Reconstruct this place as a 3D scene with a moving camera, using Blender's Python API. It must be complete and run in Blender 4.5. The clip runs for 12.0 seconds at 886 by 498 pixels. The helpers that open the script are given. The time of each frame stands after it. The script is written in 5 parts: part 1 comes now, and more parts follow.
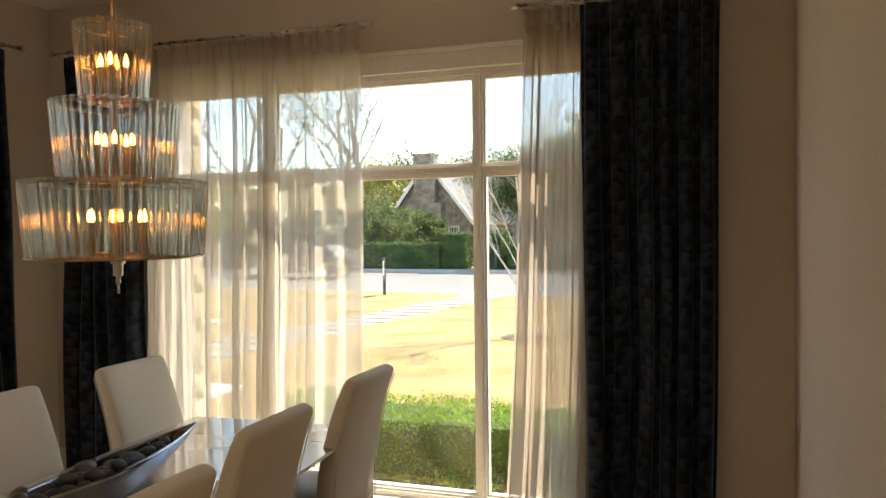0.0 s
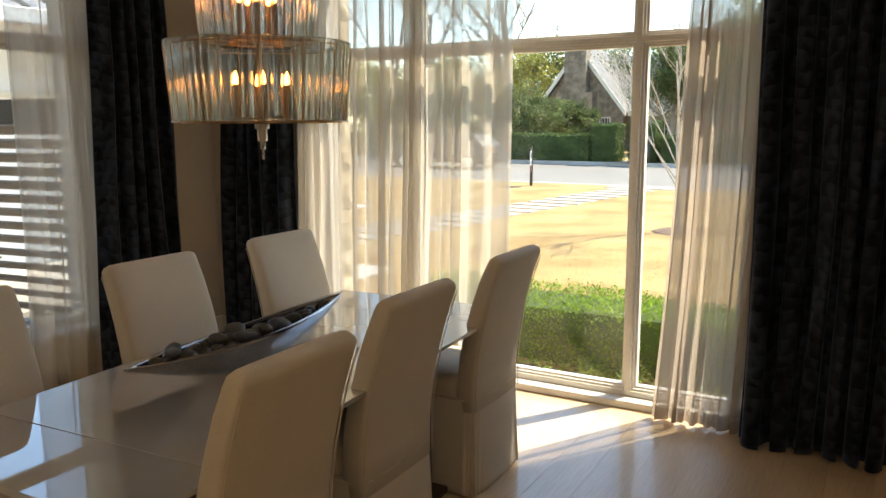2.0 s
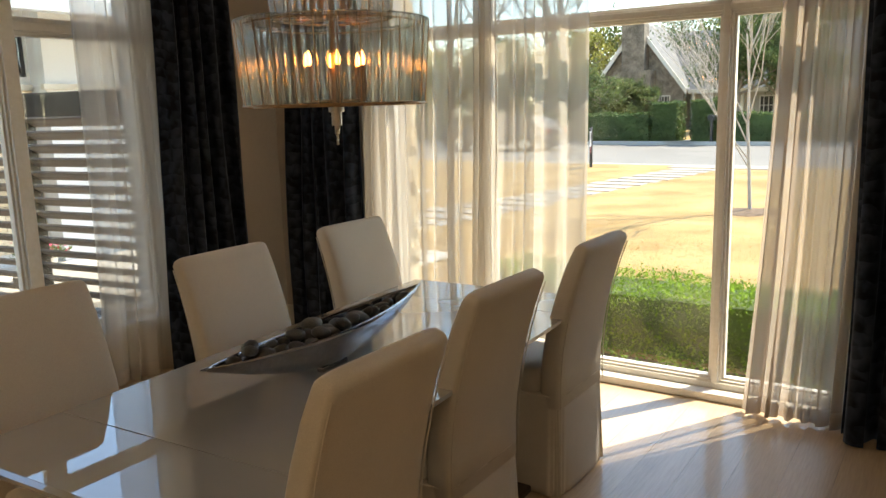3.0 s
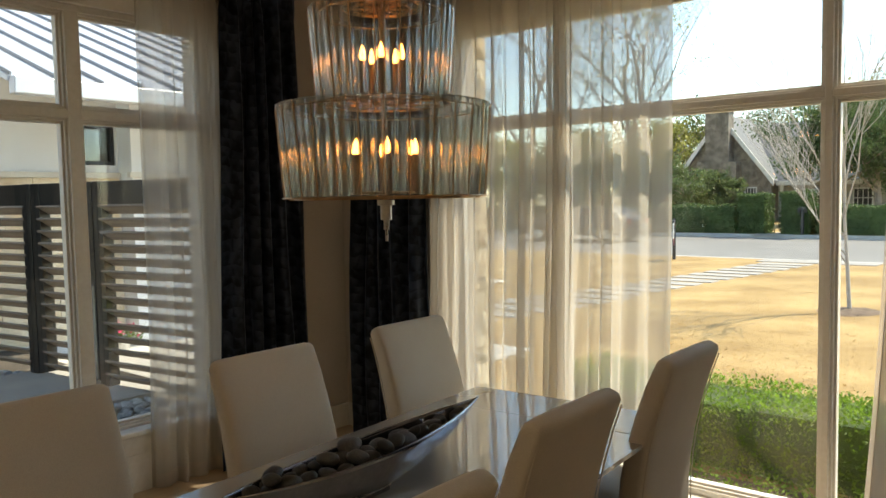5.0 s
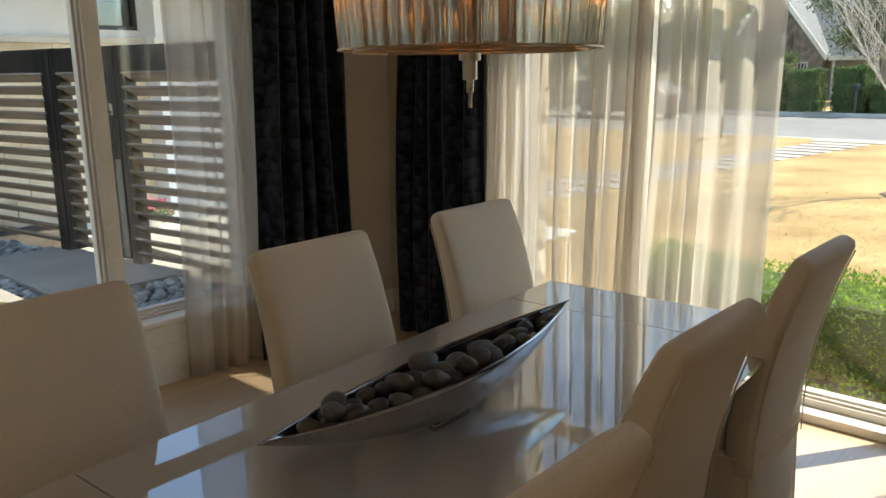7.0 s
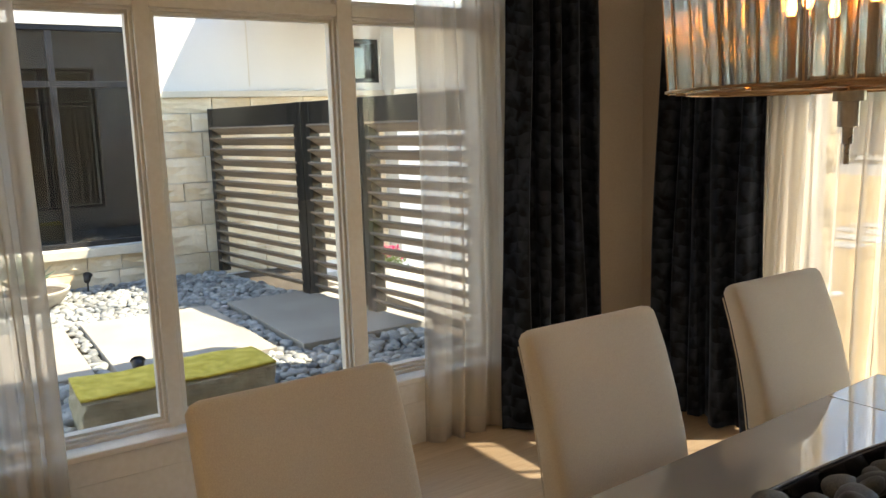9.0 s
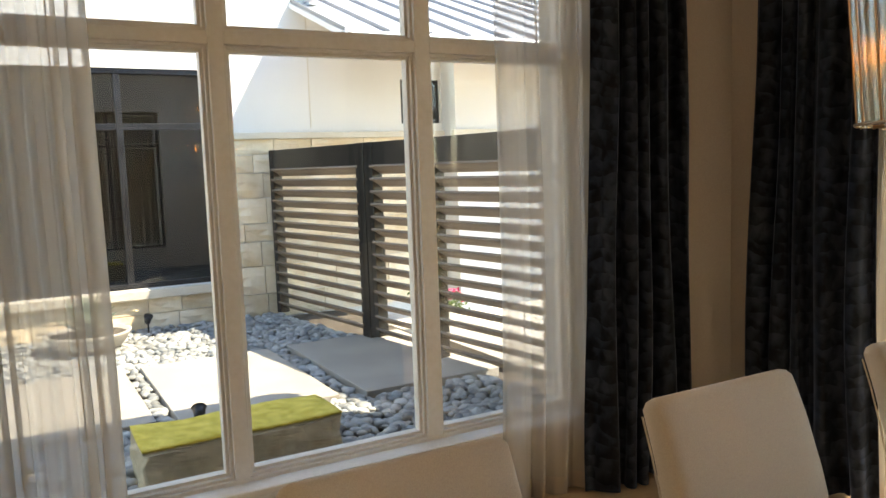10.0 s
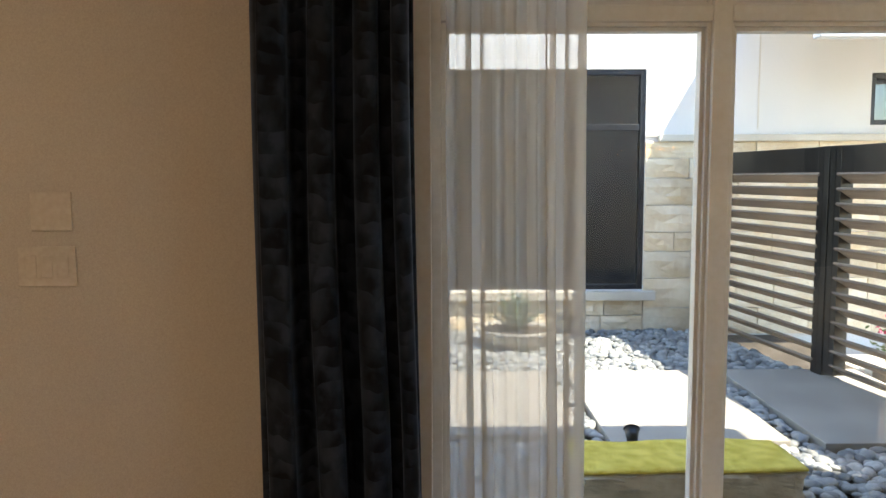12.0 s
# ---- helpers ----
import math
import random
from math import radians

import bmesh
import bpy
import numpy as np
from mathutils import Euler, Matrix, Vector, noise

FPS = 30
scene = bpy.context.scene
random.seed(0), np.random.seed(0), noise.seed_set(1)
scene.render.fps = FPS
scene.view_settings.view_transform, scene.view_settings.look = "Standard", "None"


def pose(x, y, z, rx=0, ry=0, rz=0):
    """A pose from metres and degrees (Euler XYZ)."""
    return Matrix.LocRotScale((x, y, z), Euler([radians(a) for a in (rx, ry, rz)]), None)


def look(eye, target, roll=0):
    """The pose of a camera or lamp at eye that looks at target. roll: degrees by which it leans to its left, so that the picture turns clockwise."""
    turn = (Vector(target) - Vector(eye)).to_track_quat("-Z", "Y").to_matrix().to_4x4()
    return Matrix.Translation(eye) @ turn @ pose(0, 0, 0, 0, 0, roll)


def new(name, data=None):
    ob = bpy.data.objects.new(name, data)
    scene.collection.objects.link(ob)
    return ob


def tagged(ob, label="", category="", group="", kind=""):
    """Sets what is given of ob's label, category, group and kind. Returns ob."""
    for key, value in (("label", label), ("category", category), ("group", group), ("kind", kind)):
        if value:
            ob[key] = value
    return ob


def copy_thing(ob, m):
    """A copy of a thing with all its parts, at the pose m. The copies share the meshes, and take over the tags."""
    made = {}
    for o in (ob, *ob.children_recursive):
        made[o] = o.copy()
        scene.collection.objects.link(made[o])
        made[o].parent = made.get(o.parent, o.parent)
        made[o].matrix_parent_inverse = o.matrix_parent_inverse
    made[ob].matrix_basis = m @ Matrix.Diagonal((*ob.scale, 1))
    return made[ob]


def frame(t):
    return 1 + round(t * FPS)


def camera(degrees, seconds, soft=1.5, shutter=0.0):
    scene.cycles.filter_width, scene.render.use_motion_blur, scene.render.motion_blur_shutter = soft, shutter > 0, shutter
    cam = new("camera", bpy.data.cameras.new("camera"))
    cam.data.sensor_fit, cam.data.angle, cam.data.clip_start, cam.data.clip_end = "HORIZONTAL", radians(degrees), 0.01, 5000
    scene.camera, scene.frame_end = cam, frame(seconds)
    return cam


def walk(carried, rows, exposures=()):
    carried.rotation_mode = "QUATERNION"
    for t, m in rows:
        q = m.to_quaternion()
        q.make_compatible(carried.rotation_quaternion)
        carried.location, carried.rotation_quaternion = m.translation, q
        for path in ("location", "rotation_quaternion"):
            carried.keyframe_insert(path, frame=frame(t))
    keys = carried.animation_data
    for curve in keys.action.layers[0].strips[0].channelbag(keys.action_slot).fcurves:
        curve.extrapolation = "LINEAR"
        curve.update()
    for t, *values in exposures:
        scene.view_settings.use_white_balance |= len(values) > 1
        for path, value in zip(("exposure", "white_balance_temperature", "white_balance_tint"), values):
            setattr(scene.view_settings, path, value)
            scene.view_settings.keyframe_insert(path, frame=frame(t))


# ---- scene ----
cam = camera(59.0, 12.0)
PATH = [
    (0, (-0.155, 1.297, 1.578), (-0.802, 3.189, 1.527), -0.7),
    (0.5, (-0.186, 1.345, 1.538), (-0.907, 3.208, 1.445), -1.0),
    (1, (-0.188, 1.368, 1.523), (-1.002, 3.188, 1.363), -0.8),
    (1.5, (-0.197, 1.402, 1.514), (-1.1, 3.171, 1.278), -0.6),
    (2, (-0.232, 1.452, 1.497), (-1.207, 3.168, 1.177), -0.2),
    (2.5, (-0.309, 1.499, 1.491), (-1.346, 3.17, 1.127), -0.6),
    (3, (-0.396, 1.545, 1.487), (-1.488, 3.182, 1.128), -1.6),
    (3.5, (-0.433, 1.572, 1.492), (-1.565, 3.191, 1.178), -2.1),
    (5.5, (-0.617, 1.907, 1.497), (-1.906, 3.432, 1.381), -0.5),
    (6, (-0.754, 1.965, 1.489), (-2.05, 3.477, 1.297), -0.8),
    (6.5, (-0.842, 2.009, 1.47), (-2.123, 3.511, 1.148), -1.2),
    (7, (-0.913, 2.071, 1.455), (-2.209, 3.529, 1.014), -0.7),
    (7.5, (-0.995, 2.17, 1.45), (-2.405, 3.503, 0.964), -0.1),
    (9.5, (-1.408, 2.173, 1.467), (-3.106, 3.197, 1.205), -2.3),
    (10, (-1.533, 2.172, 1.466), (-3.27, 3.141, 1.253), -2.0),
    (10.5, (-1.689, 2.207, 1.475), (-3.542, 2.937, 1.294), -1.5),
    (11, (-1.791, 2.204, 1.481), (-3.739, 2.63, 1.33), -1.0),
    (11.5, (-1.888, 2.151, 1.474), (-3.872, 2.35, 1.313), -0.1),
    (12, (-2.022, 2.03, 1.463), (-4.014, 2.043, 1.281), -0.2),
]

EXPOSURES = [(0, 2.2, 7900, 8.5), (0.5, 2.15, 7900, 8.5), (1.5, 2.0, 7850, 8.5), (2.5, 2.0, 7800, 8), (3.5, 1.92, 7800, 8), (5.5, 1.5, 7800, 4.5), (7.5, 1.88, 7350, 6.5), (9.5, 2.32, 8150, 10), (10.5, 2.32, 8100, 10), (11.5, 2.15, 7900, 10.5), (12, 2.4, 7250, 10)]
walk(cam, [(t, look(eye, target, roll)) for t, eye, target, roll in PATH], EXPOSURES)

# ---- light ----
scene.cycles.transparent_max_bounces = 40
SUN_EL, SUN_WAY = 52.0, Vector((0.56, 0.83, 0)).normalized()
world = bpy.data.worlds.new("sky")
scene.world = world
world.use_nodes = True
wn = world.node_tree.nodes
sky = wn.new("ShaderNodeTexSky")
sky.sky_type, sky.sun_disc = "NISHITA", False
sky.sun_elevation = radians(SUN_EL)
sky.sun_rotation = math.atan2(SUN_WAY.x, SUN_WAY.y)
sky.dust_density, sky.ozone_density = 0.2, 3.5
wn["Background"].inputs["Strength"].default_value = 0.15
world.node_tree.links.new(sky.outputs["Color"], wn["Background"].inputs["Color"])
sun = new("sun", bpy.data.lights.new("sun", "SUN"))
sun.data.energy, sun.data.angle, sun.data.color = 3.0, radians(0.53), (1.0, 0.95, 0.87)
sun_from = SUN_WAY * math.cos(radians(SUN_EL)) + Vector((0, 0, math.sin(radians(SUN_EL))))
sun.matrix_world = look(sun_from * 60, (0, 0, 0))


# ---- materials ----
def nodes_of(name):
    m = bpy.data.materials.new(name)
    m.use_nodes = True
    return m, m.node_tree.nodes, m.node_tree.links, m.node_tree.nodes["Principled BSDF"]


def ramp(n, l, fac, stops):
    r = n.new("ShaderNodeValToRGB")
    while len(r.color_ramp.elements) < len(stops):
        r.color_ramp.elements.new(0.5)
    for e, (p, c) in zip(r.color_ramp.elements, stops):
        e.position, e.color = p, (*c, 1)
    l.new(fac, r.inputs["Fac"])
    return r.outputs["Color"]


def tex(n, l, scale, detail=4, stretch=(1, 1, 1), kind="ShaderNodeTexNoise", coords="Object"):
    mp = n.new("ShaderNodeMapping")
    mp.inputs["Scale"].default_value = stretch
    if coords == "World":
        g, info, off = n.new("ShaderNodeNewGeometry"), n.new("ShaderNodeObjectInfo"), n.new("ShaderNodeVectorMath")
        off.operation = "MULTIPLY_ADD"
        off.inputs[1].default_value = (37, 23, 11)
        l.new(info.outputs["Random"], off.inputs[0])
        l.new(g.outputs["Position"], off.inputs[2])
        l.new(off.outputs[0], mp.inputs["Vector"])
    else:
        l.new(n.new("ShaderNodeTexCoord").outputs[coords], mp.inputs["Vector"])
    t = n.new(kind)
    t.inputs["Scale"].default_value = scale
    if kind == "ShaderNodeTexNoise":
        t.inputs["Detail"].default_value = detail
    l.new(mp.outputs["Vector"], t.inputs["Vector"])
    return t


def mat(name, dark, light, scale=6, rough=0.6, metal=0.0, bump=0.1, fine=60, stretch=(1, 1, 1), fine_stretch=None, vary=0.0, sheen=0.0, coat=0.0, spread=(0.35, 0.65), coords="Object"):
    """A surface with colour drifting between two tones, a fine grain and a relief; vary shifts each piece's tone."""
    m, n, l, b = nodes_of(name)
    big = tex(n, l, scale, 5, stretch, coords=coords)
    col = ramp(n, l, big.outputs["Fac"], [(spread[0], dark), (spread[1], light)])
    grain = tex(n, l, fine, 3, fine_stretch or stretch, coords=coords)
    mix = n.new("ShaderNodeMix")
    mix.data_type, mix.blend_type = "RGBA", "OVERLAY"
    mix.inputs["Factor"].default_value = 0.25
    l.new(col, mix.inputs["A"])
    l.new(grain.outputs["Fac"], mix.inputs["B"])
    out = mix.outputs["Result"]
    if vary:
        info, hsv, mr = n.new("ShaderNodeObjectInfo"), n.new("ShaderNodeHueSaturation"), n.new("ShaderNodeMapRange")
        mr.inputs["To Min"].default_value, mr.inputs["To Max"].default_value = 1 - vary, 1 + vary
        l.new(info.outputs["Random"], mr.inputs["Value"])
        l.new(mr.outputs["Result"], hsv.inputs["Value"])
        l.new(out, hsv.inputs["Color"])
        out = hsv.outputs["Color"]
    l.new(out, b.inputs["Base Color"])
    rr = n.new("ShaderNodeMapRange")
    rr.inputs["To Min"].default_value, rr.inputs["To Max"].default_value = max(0.02, rough * 0.85), min(1, rough * 1.15)
    l.new(big.outputs["Fac"], rr.inputs["Value"])
    l.new(rr.outputs["Result"], b.inputs["Roughness"])
    b.inputs["Metallic"].default_value = metal
    b.inputs["Sheen Weight"].default_value = sheen
    b.inputs["Coat Weight"].default_value = coat
    if bump:
        bp = n.new("ShaderNodeBump")
        bp.inputs["Strength"].default_value, bp.inputs["Distance"].default_value = bump, 0.01
        l.new(grain.outputs["Fac"], bp.inputs["Height"])
        l.new(bp.outputs["Normal"], b.inputs["Normal"])
    return m


def clear(name, tint, gloss_min, gloss_max, rough=0.0, power=4.0):
    """Thin glass: it lets light straight through, and mirrors more towards grazing angles."""
    m, n, l, b = nodes_of(name)
    n.remove(b)
    t, g, mx = n.new("ShaderNodeBsdfTransparent"), n.new("ShaderNodeBsdfGlossy"), n.new("ShaderNodeMixShader")
    t.inputs["Color"].default_value = (*tint, 1)
    g.inputs["Roughness"].default_value = rough
    lw, pw, mr = n.new("ShaderNodeLayerWeight"), n.new("ShaderNodeMath"), n.new("ShaderNodeMapRange")
    lw.inputs["Blend"].default_value = 0.5
    pw.operation = "POWER"
    pw.inputs[1].default_value = power
    mr.inputs["To Min"].default_value, mr.inputs["To Max"].default_value = gloss_min, gloss_max
    l.new(lw.outputs["Facing"], pw.inputs[0])
    l.new(pw.outputs[0], mr.inputs["Value"])
    l.new(mr.outputs["Result"], mx.inputs["Fac"])
    l.new(t.outputs[0], mx.inputs[1])
    l.new(g.outputs[0], mx.inputs[2])
    l.new(mx.outputs[0], n["Material Output"].inputs["Surface"])
    return m


def glow(name, colour, strength):
    m, n, l, b = nodes_of(name)
    b.inputs["Base Color"].default_value = (*colour, 1)
    b.inputs["Emission Color"].default_value = (*colour, 1)
    b.inputs["Emission Strength"].default_value = strength
    return m


def sheer(name, colour, through_share):
    """Voile: a part of the light passes between the threads, the rest is scattered to both sides."""
    m, n, l, b = nodes_of(name)
    n.remove(b)
    weave = tex(n, l, 30, 3, (1, 1, 0.06))
    col = ramp(n, l, weave.outputs["Fac"], [(0.3, tuple(c * 0.85 for c in colour)), (0.7, colour)])
    d, tl, t = n.new("ShaderNodeBsdfDiffuse"), n.new("ShaderNodeBsdfTranslucent"), n.new("ShaderNodeBsdfTransparent")
    m1, m2 = n.new("ShaderNodeMixShader"), n.new("ShaderNodeMixShader")
    l.new(col, d.inputs["Color"])
    l.new(col, tl.inputs["Color"])
    m1.inputs["Fac"].default_value = 0.5
    l.new(d.outputs[0], m1.inputs[1])
    l.new(tl.outputs[0], m1.inputs[2])
    mr = n.new("ShaderNodeMapRange")
    mr.inputs["To Min"].default_value, mr.inputs["To Max"].default_value = through_share - 0.08, through_share + 0.08
    l.new(weave.outputs["Fac"], mr.inputs["Value"])
    l.new(mr.outputs["Result"], m2.inputs["Fac"])
    l.new(m1.outputs[0], m2.inputs[1])
    l.new(t.outputs[0], m2.inputs[2])
    l.new(m2.outputs[0], n["Material Output"].inputs["Surface"])
    return m


def velvet(name):
    """Navy velvet with a pressed pattern of triangles."""
    m, n, l, b = nodes_of(name)

    def calc(op, x, y=None):
        k = n.new("ShaderNodeMath")
        k.operation = op
        for i, v in enumerate((x, y)):
            if isinstance(v, (int, float)):
                k.inputs[i].default_value = v
            elif v is not None:
                l.new(v, k.inputs[i])
        return k.outputs[0]

    c, sp = n.new("ShaderNodeUVMap"), n.new("ShaderNodeSeparateXYZ")
    wob = tex(n, l, 14, 4)
    l.new(c.outputs["UV"], sp.inputs[0])
    drift = tex(n, l, 5, 3)
    v = calc("ADD", calc("DIVIDE", sp.outputs[1], 0.062), calc("MULTIPLY", drift.outputs["Fac"], 3.0))
    u = calc("ADD", calc("ADD", calc("DIVIDE", sp.outputs[0], 0.066), calc("MULTIPLY", wob.outputs["Fac"], 1.2)), calc("MULTIPLY", calc("FLOOR", v), 0.5))
    across = calc("MULTIPLY", calc("ABSOLUTE", calc("SUBTRACT", calc("FRACT", u), 0.5)), 2.0)
    edge = calc("SUBTRACT", calc("FRACT", v), across)
    soft = n.new("ShaderNodeMapRange")
    soft.interpolation_type = "SMOOTHSTEP"
    soft.inputs["From Min"].default_value, soft.inputs["From Max"].default_value = -0.6, 0.6
    l.new(calc("ADD", edge, calc("MULTIPLY", calc("SUBTRACT", wob.outputs["Fac"], 0.5), 2.6)), soft.inputs["Value"])
    crush = tex(n, l, 13, 6, (1, 1, 0.6))
    tone = calc("MULTIPLY", calc("ADD", calc("MULTIPLY", soft.outputs["Result"], 0.28), 0.42), crush.outputs["Fac"])
    col = ramp(n, l, tone, [(0.18, (0.0018, 0.0032, 0.0062)), (0.41, (0.026, 0.036, 0.056))])
    l.new(col, b.inputs["Base Color"])
    b.inputs["Roughness"].default_value = 0.6
    b.inputs["Sheen Weight"].default_value = 0.42
    b.inputs["Specular IOR Level"].default_value = 0.12
    b.inputs["Sheen Roughness"].default_value = 0.35
    b.inputs["Sheen Tint"].default_value = (0.34, 0.45, 0.70, 1)
    bp = n.new("ShaderNodeBump")
    bp.inputs["Strength"].default_value, bp.inputs["Distance"].default_value = 0.35, 0.004
    l.new(tone, bp.inputs["Height"])
    l.new(bp.outputs["Normal"], b.inputs["Normal"])
    return m


WALL = mat("wall_paint", (0.555, 0.49, 0.425), (0.595, 0.53, 0.46), 1.2, 0.75, bump=0.06, fine=220)
CEIL = mat("ceiling_paint", (0.78, 0.76, 0.72), (0.82, 0.80, 0.76), 1.2, 0.8, bump=0.05, fine=200)
TRIM = mat("trim_paint", (0.70, 0.67, 0.61), (0.75, 0.72, 0.66), 3, 0.38, bump=0.02, fine=40)
OAK = mat("oak_floor", (0.52, 0.385, 0.25), (0.60, 0.455, 0.305), 1.2, 0.30, bump=0.02, fine=24, stretch=(5, 0.5, 1), fine_stretch=(6, 0.35, 1), vary=0.06, coat=0.3, coords="World")
LINEN = mat("linen", (0.545, 0.48, 0.385), (0.605, 0.535, 0.435), 2.5, 0.92, bump=0.14, fine=420, sheen=0.15)
VELVET = velvet("navy_velvet")
VOILE = sheer("voile", (0.72, 0.67, 0.585), 0.36)
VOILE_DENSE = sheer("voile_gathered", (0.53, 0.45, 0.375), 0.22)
VOILE_HEM = sheer("voile_hem", (0.60, 0.53, 0.45), 0.16)
PANE = clear("window_glass", (0.97, 0.985, 0.98), 0.03, 0.75)
TUBE = clear("tube_glass", (0.965, 0.98, 0.978), 0.085, 0.9, 0.0, 2.6)
LIP = clear("tube_lip_glass", (0.80, 0.84, 0.84), 0.22, 0.9, 0.08, 2.0)
BRASS = mat("aged_brass", (0.42, 0.27, 0.15), (0.55, 0.37, 0.22), 20, 0.3, 1.0, 0.03)
STEEL = mat("brushed_steel", (0.45, 0.44, 0.42), (0.56, 0.55, 0.53), 20, 0.28, 1.0, 0.03)
SILVER = mat("polished_silver", (0.34, 0.35, 0.37), (0.41, 0.42, 0.44), 8, 0.16, 1.0, 0.01)
TABLE = mat("grey_back_painted_glass", (0.345, 0.335, 0.318), (0.365, 0.355, 0.336), 2, 0.02, bump=0.0, coat=1.0, fine=1.5)
TABLE.node_tree.nodes["Principled BSDF"].inputs["IOR"].default_value = 1.7
TABLE.node_tree.nodes["Principled BSDF"].inputs["Coat Roughness"].default_value = 0.004
TABLE.node_tree.nodes["Principled BSDF"].inputs["Coat IOR"].default_value = 1.75
TABLE_BASE = mat("brown_lacquer", (0.05, 0.033, 0.022), (0.08, 0.055, 0.04), 4, 0.3)
RIVER = mat("dark_river_pebble", (0.026, 0.027, 0.026), (0.066, 0.064, 0.058), 9, 0.55, bump=0.12, fine=90, vary=0.35)
FLAME = glow("bulb_glow", (1.0, 0.34, 0.07), 7.5)
CANDLE = mat("candle_sleeve", (0.20, 0.15, 0.11), (0.28, 0.21, 0.16), 12, 0.5)
BRONZE = mat("dark_bronze", (0.030, 0.031, 0.034), (0.048, 0.050, 0.055), 6, 0.35, 0.6, 0.03)
PLATE = mat("plastic_plate", (0.60, 0.53, 0.45), (0.64, 0.57, 0.49), 4, 0.4, bump=0.0)


# ---- builders ----
def box(bm, x0, x1, y0, y1, z0, z1, bevel=0.0):
    made = bmesh.ops.create_cube(bm, size=1, matrix=Matrix.Translation(((x0 + x1) / 2, (y0 + y1) / 2, (z0 + z1) / 2)) @ Matrix.Diagonal((x1 - x0, y1 - y0, z1 - z0, 1)))
    if bevel:
        edges = list({e for v in made["verts"] for e in v.link_edges})
        bmesh.ops.bevel(bm, geom=edges, offset=bevel, segments=2, affect="EDGES", profile=0.5)
    return bm


def boxes(*rows, bevel=0.0):
    bm = bmesh.new()
    for r in rows:
        box(bm, *r, bevel=bevel)
    return bm


def rod(bm, a, b, r0, r1=None, seg=12, caps=True):
    """A round bar from a to b."""
    a, b = Vector(a), Vector(b)
    m = Matrix.Translation((a + b) / 2) @ (b - a).to_track_quat("Z", "Y").to_matrix().to_4x4()
    bmesh.ops.create_cone(bm, cap_ends=caps, segments=seg, radius1=r0, radius2=r0 if r1 is None else r1, depth=(b - a).length, matrix=m)
    return bm


def ring(bm, radius, thick, z, seg=64, sides=6):
    """A hoop of round wire."""
    rows = []
    for i in range(seg):
        a = 2 * math.pi * i / seg
        rows.append([bm.verts.new(((radius + thick * math.cos(2 * math.pi * j / sides)) * math.cos(a), (radius + thick * math.cos(2 * math.pi * j / sides)) * math.sin(a), z + thick * math.sin(2 * math.pi * j / sides))) for j in range(sides)])
    for i in range(seg):
        for j in range(sides):
            bm.faces.new((rows[i][j], rows[(i + 1) % seg][j], rows[(i + 1) % seg][(j + 1) % sides], rows[i][(j + 1) % sides]))
    return bm


def loft(bm, loops, caps=True):
    """A skin over loops of equal length."""
    rows = [[bm.verts.new(p) for p in lp] for lp in loops]
    n = len(rows[0])
    for a, b in zip(rows, rows[1:]):
        for i in range(n):
            bm.faces.new((a[i], a[(i + 1) % n], b[(i + 1) % n], b[i]))
    if caps:
        bm.faces.new(list(reversed(rows[0])))
        bm.faces.new(rows[-1])
    return bm


def turned(bm, profile, seg=24, centre=(0, 0, 0)):
    """A turned body: profile of (radius, z) from below upwards."""
    cx, cy, cz = centre
    return loft(bm, [[(cx + r * math.cos(2 * math.pi * i / seg), cy + r * math.sin(2 * math.pi * i / seg), cz + z) for i in range(seg)] for r, z in profile])


def part(name, bm, material, parent=None, label="", smooth=False):
    if isinstance(bm, bpy.types.Mesh):
        me = bm
    else:
        me = bpy.data.meshes.new(name)
        bmesh.ops.recalc_face_normals(bm, faces=bm.faces)
        if smooth:
            for f in bm.faces:
                f.smooth = True
        bm.to_mesh(me)
        bm.free()
        me.materials.append(material)
    ob = new(name, me)
    ob.parent = parent
    if label:
        ob["label"] = label
    return ob


def thing(name, place, label, category, group="", kind=""):
    ob = new(name)
    ob.empty_display_size = 0.1
    ob.matrix_world = place
    return tagged(ob, label, category, group, kind)


def structure(name, bm, material, label, category):
    return tagged(part(name, bm, material), label, category, kind="structure")


# ---- room shell ----
WX, FY, CEIL_Z = -4.28, 5.385, 3.05      # inner faces of the west and front walls
W_OPEN = (2.0, 4.43, 0.30, 2.46)         # west window opening: y0, y1, z0, z1
F_OPEN = (-3.42, -0.68, 0.03, 2.46)      # front window opening: x0, x1, z0, z1
EX = 0.226
structure("wall_west", boxes((WX - 0.3, WX, -2.2, W_OPEN[0], -0.3, CEIL_Z), (WX - 0.3, WX, W_OPEN[1], FY, -0.3, CEIL_Z), (WX - 0.3, WX, W_OPEN[0], W_OPEN[1], -0.3, W_OPEN[2]), (WX - 0.3, WX, W_OPEN[0], W_OPEN[1], W_OPEN[3], CEIL_Z)), WALL, "taupe painted plaster wall around the courtyard window", "wall")
structure("wall_north", boxes((WX - 0.3, F_OPEN[0], FY, FY + 0.3, -0.3, CEIL_Z), (F_OPEN[1], EX + 0.3, FY, FY + 0.3, -0.3, CEIL_Z), (F_OPEN[0], F_OPEN[1], FY, FY + 0.3, -0.3, F_OPEN[2]), (F_OPEN[0], F_OPEN[1], FY, FY + 0.3, F_OPEN[3], CEIL_Z)), WALL, "taupe painted plaster wall around the lawn window", "wall")
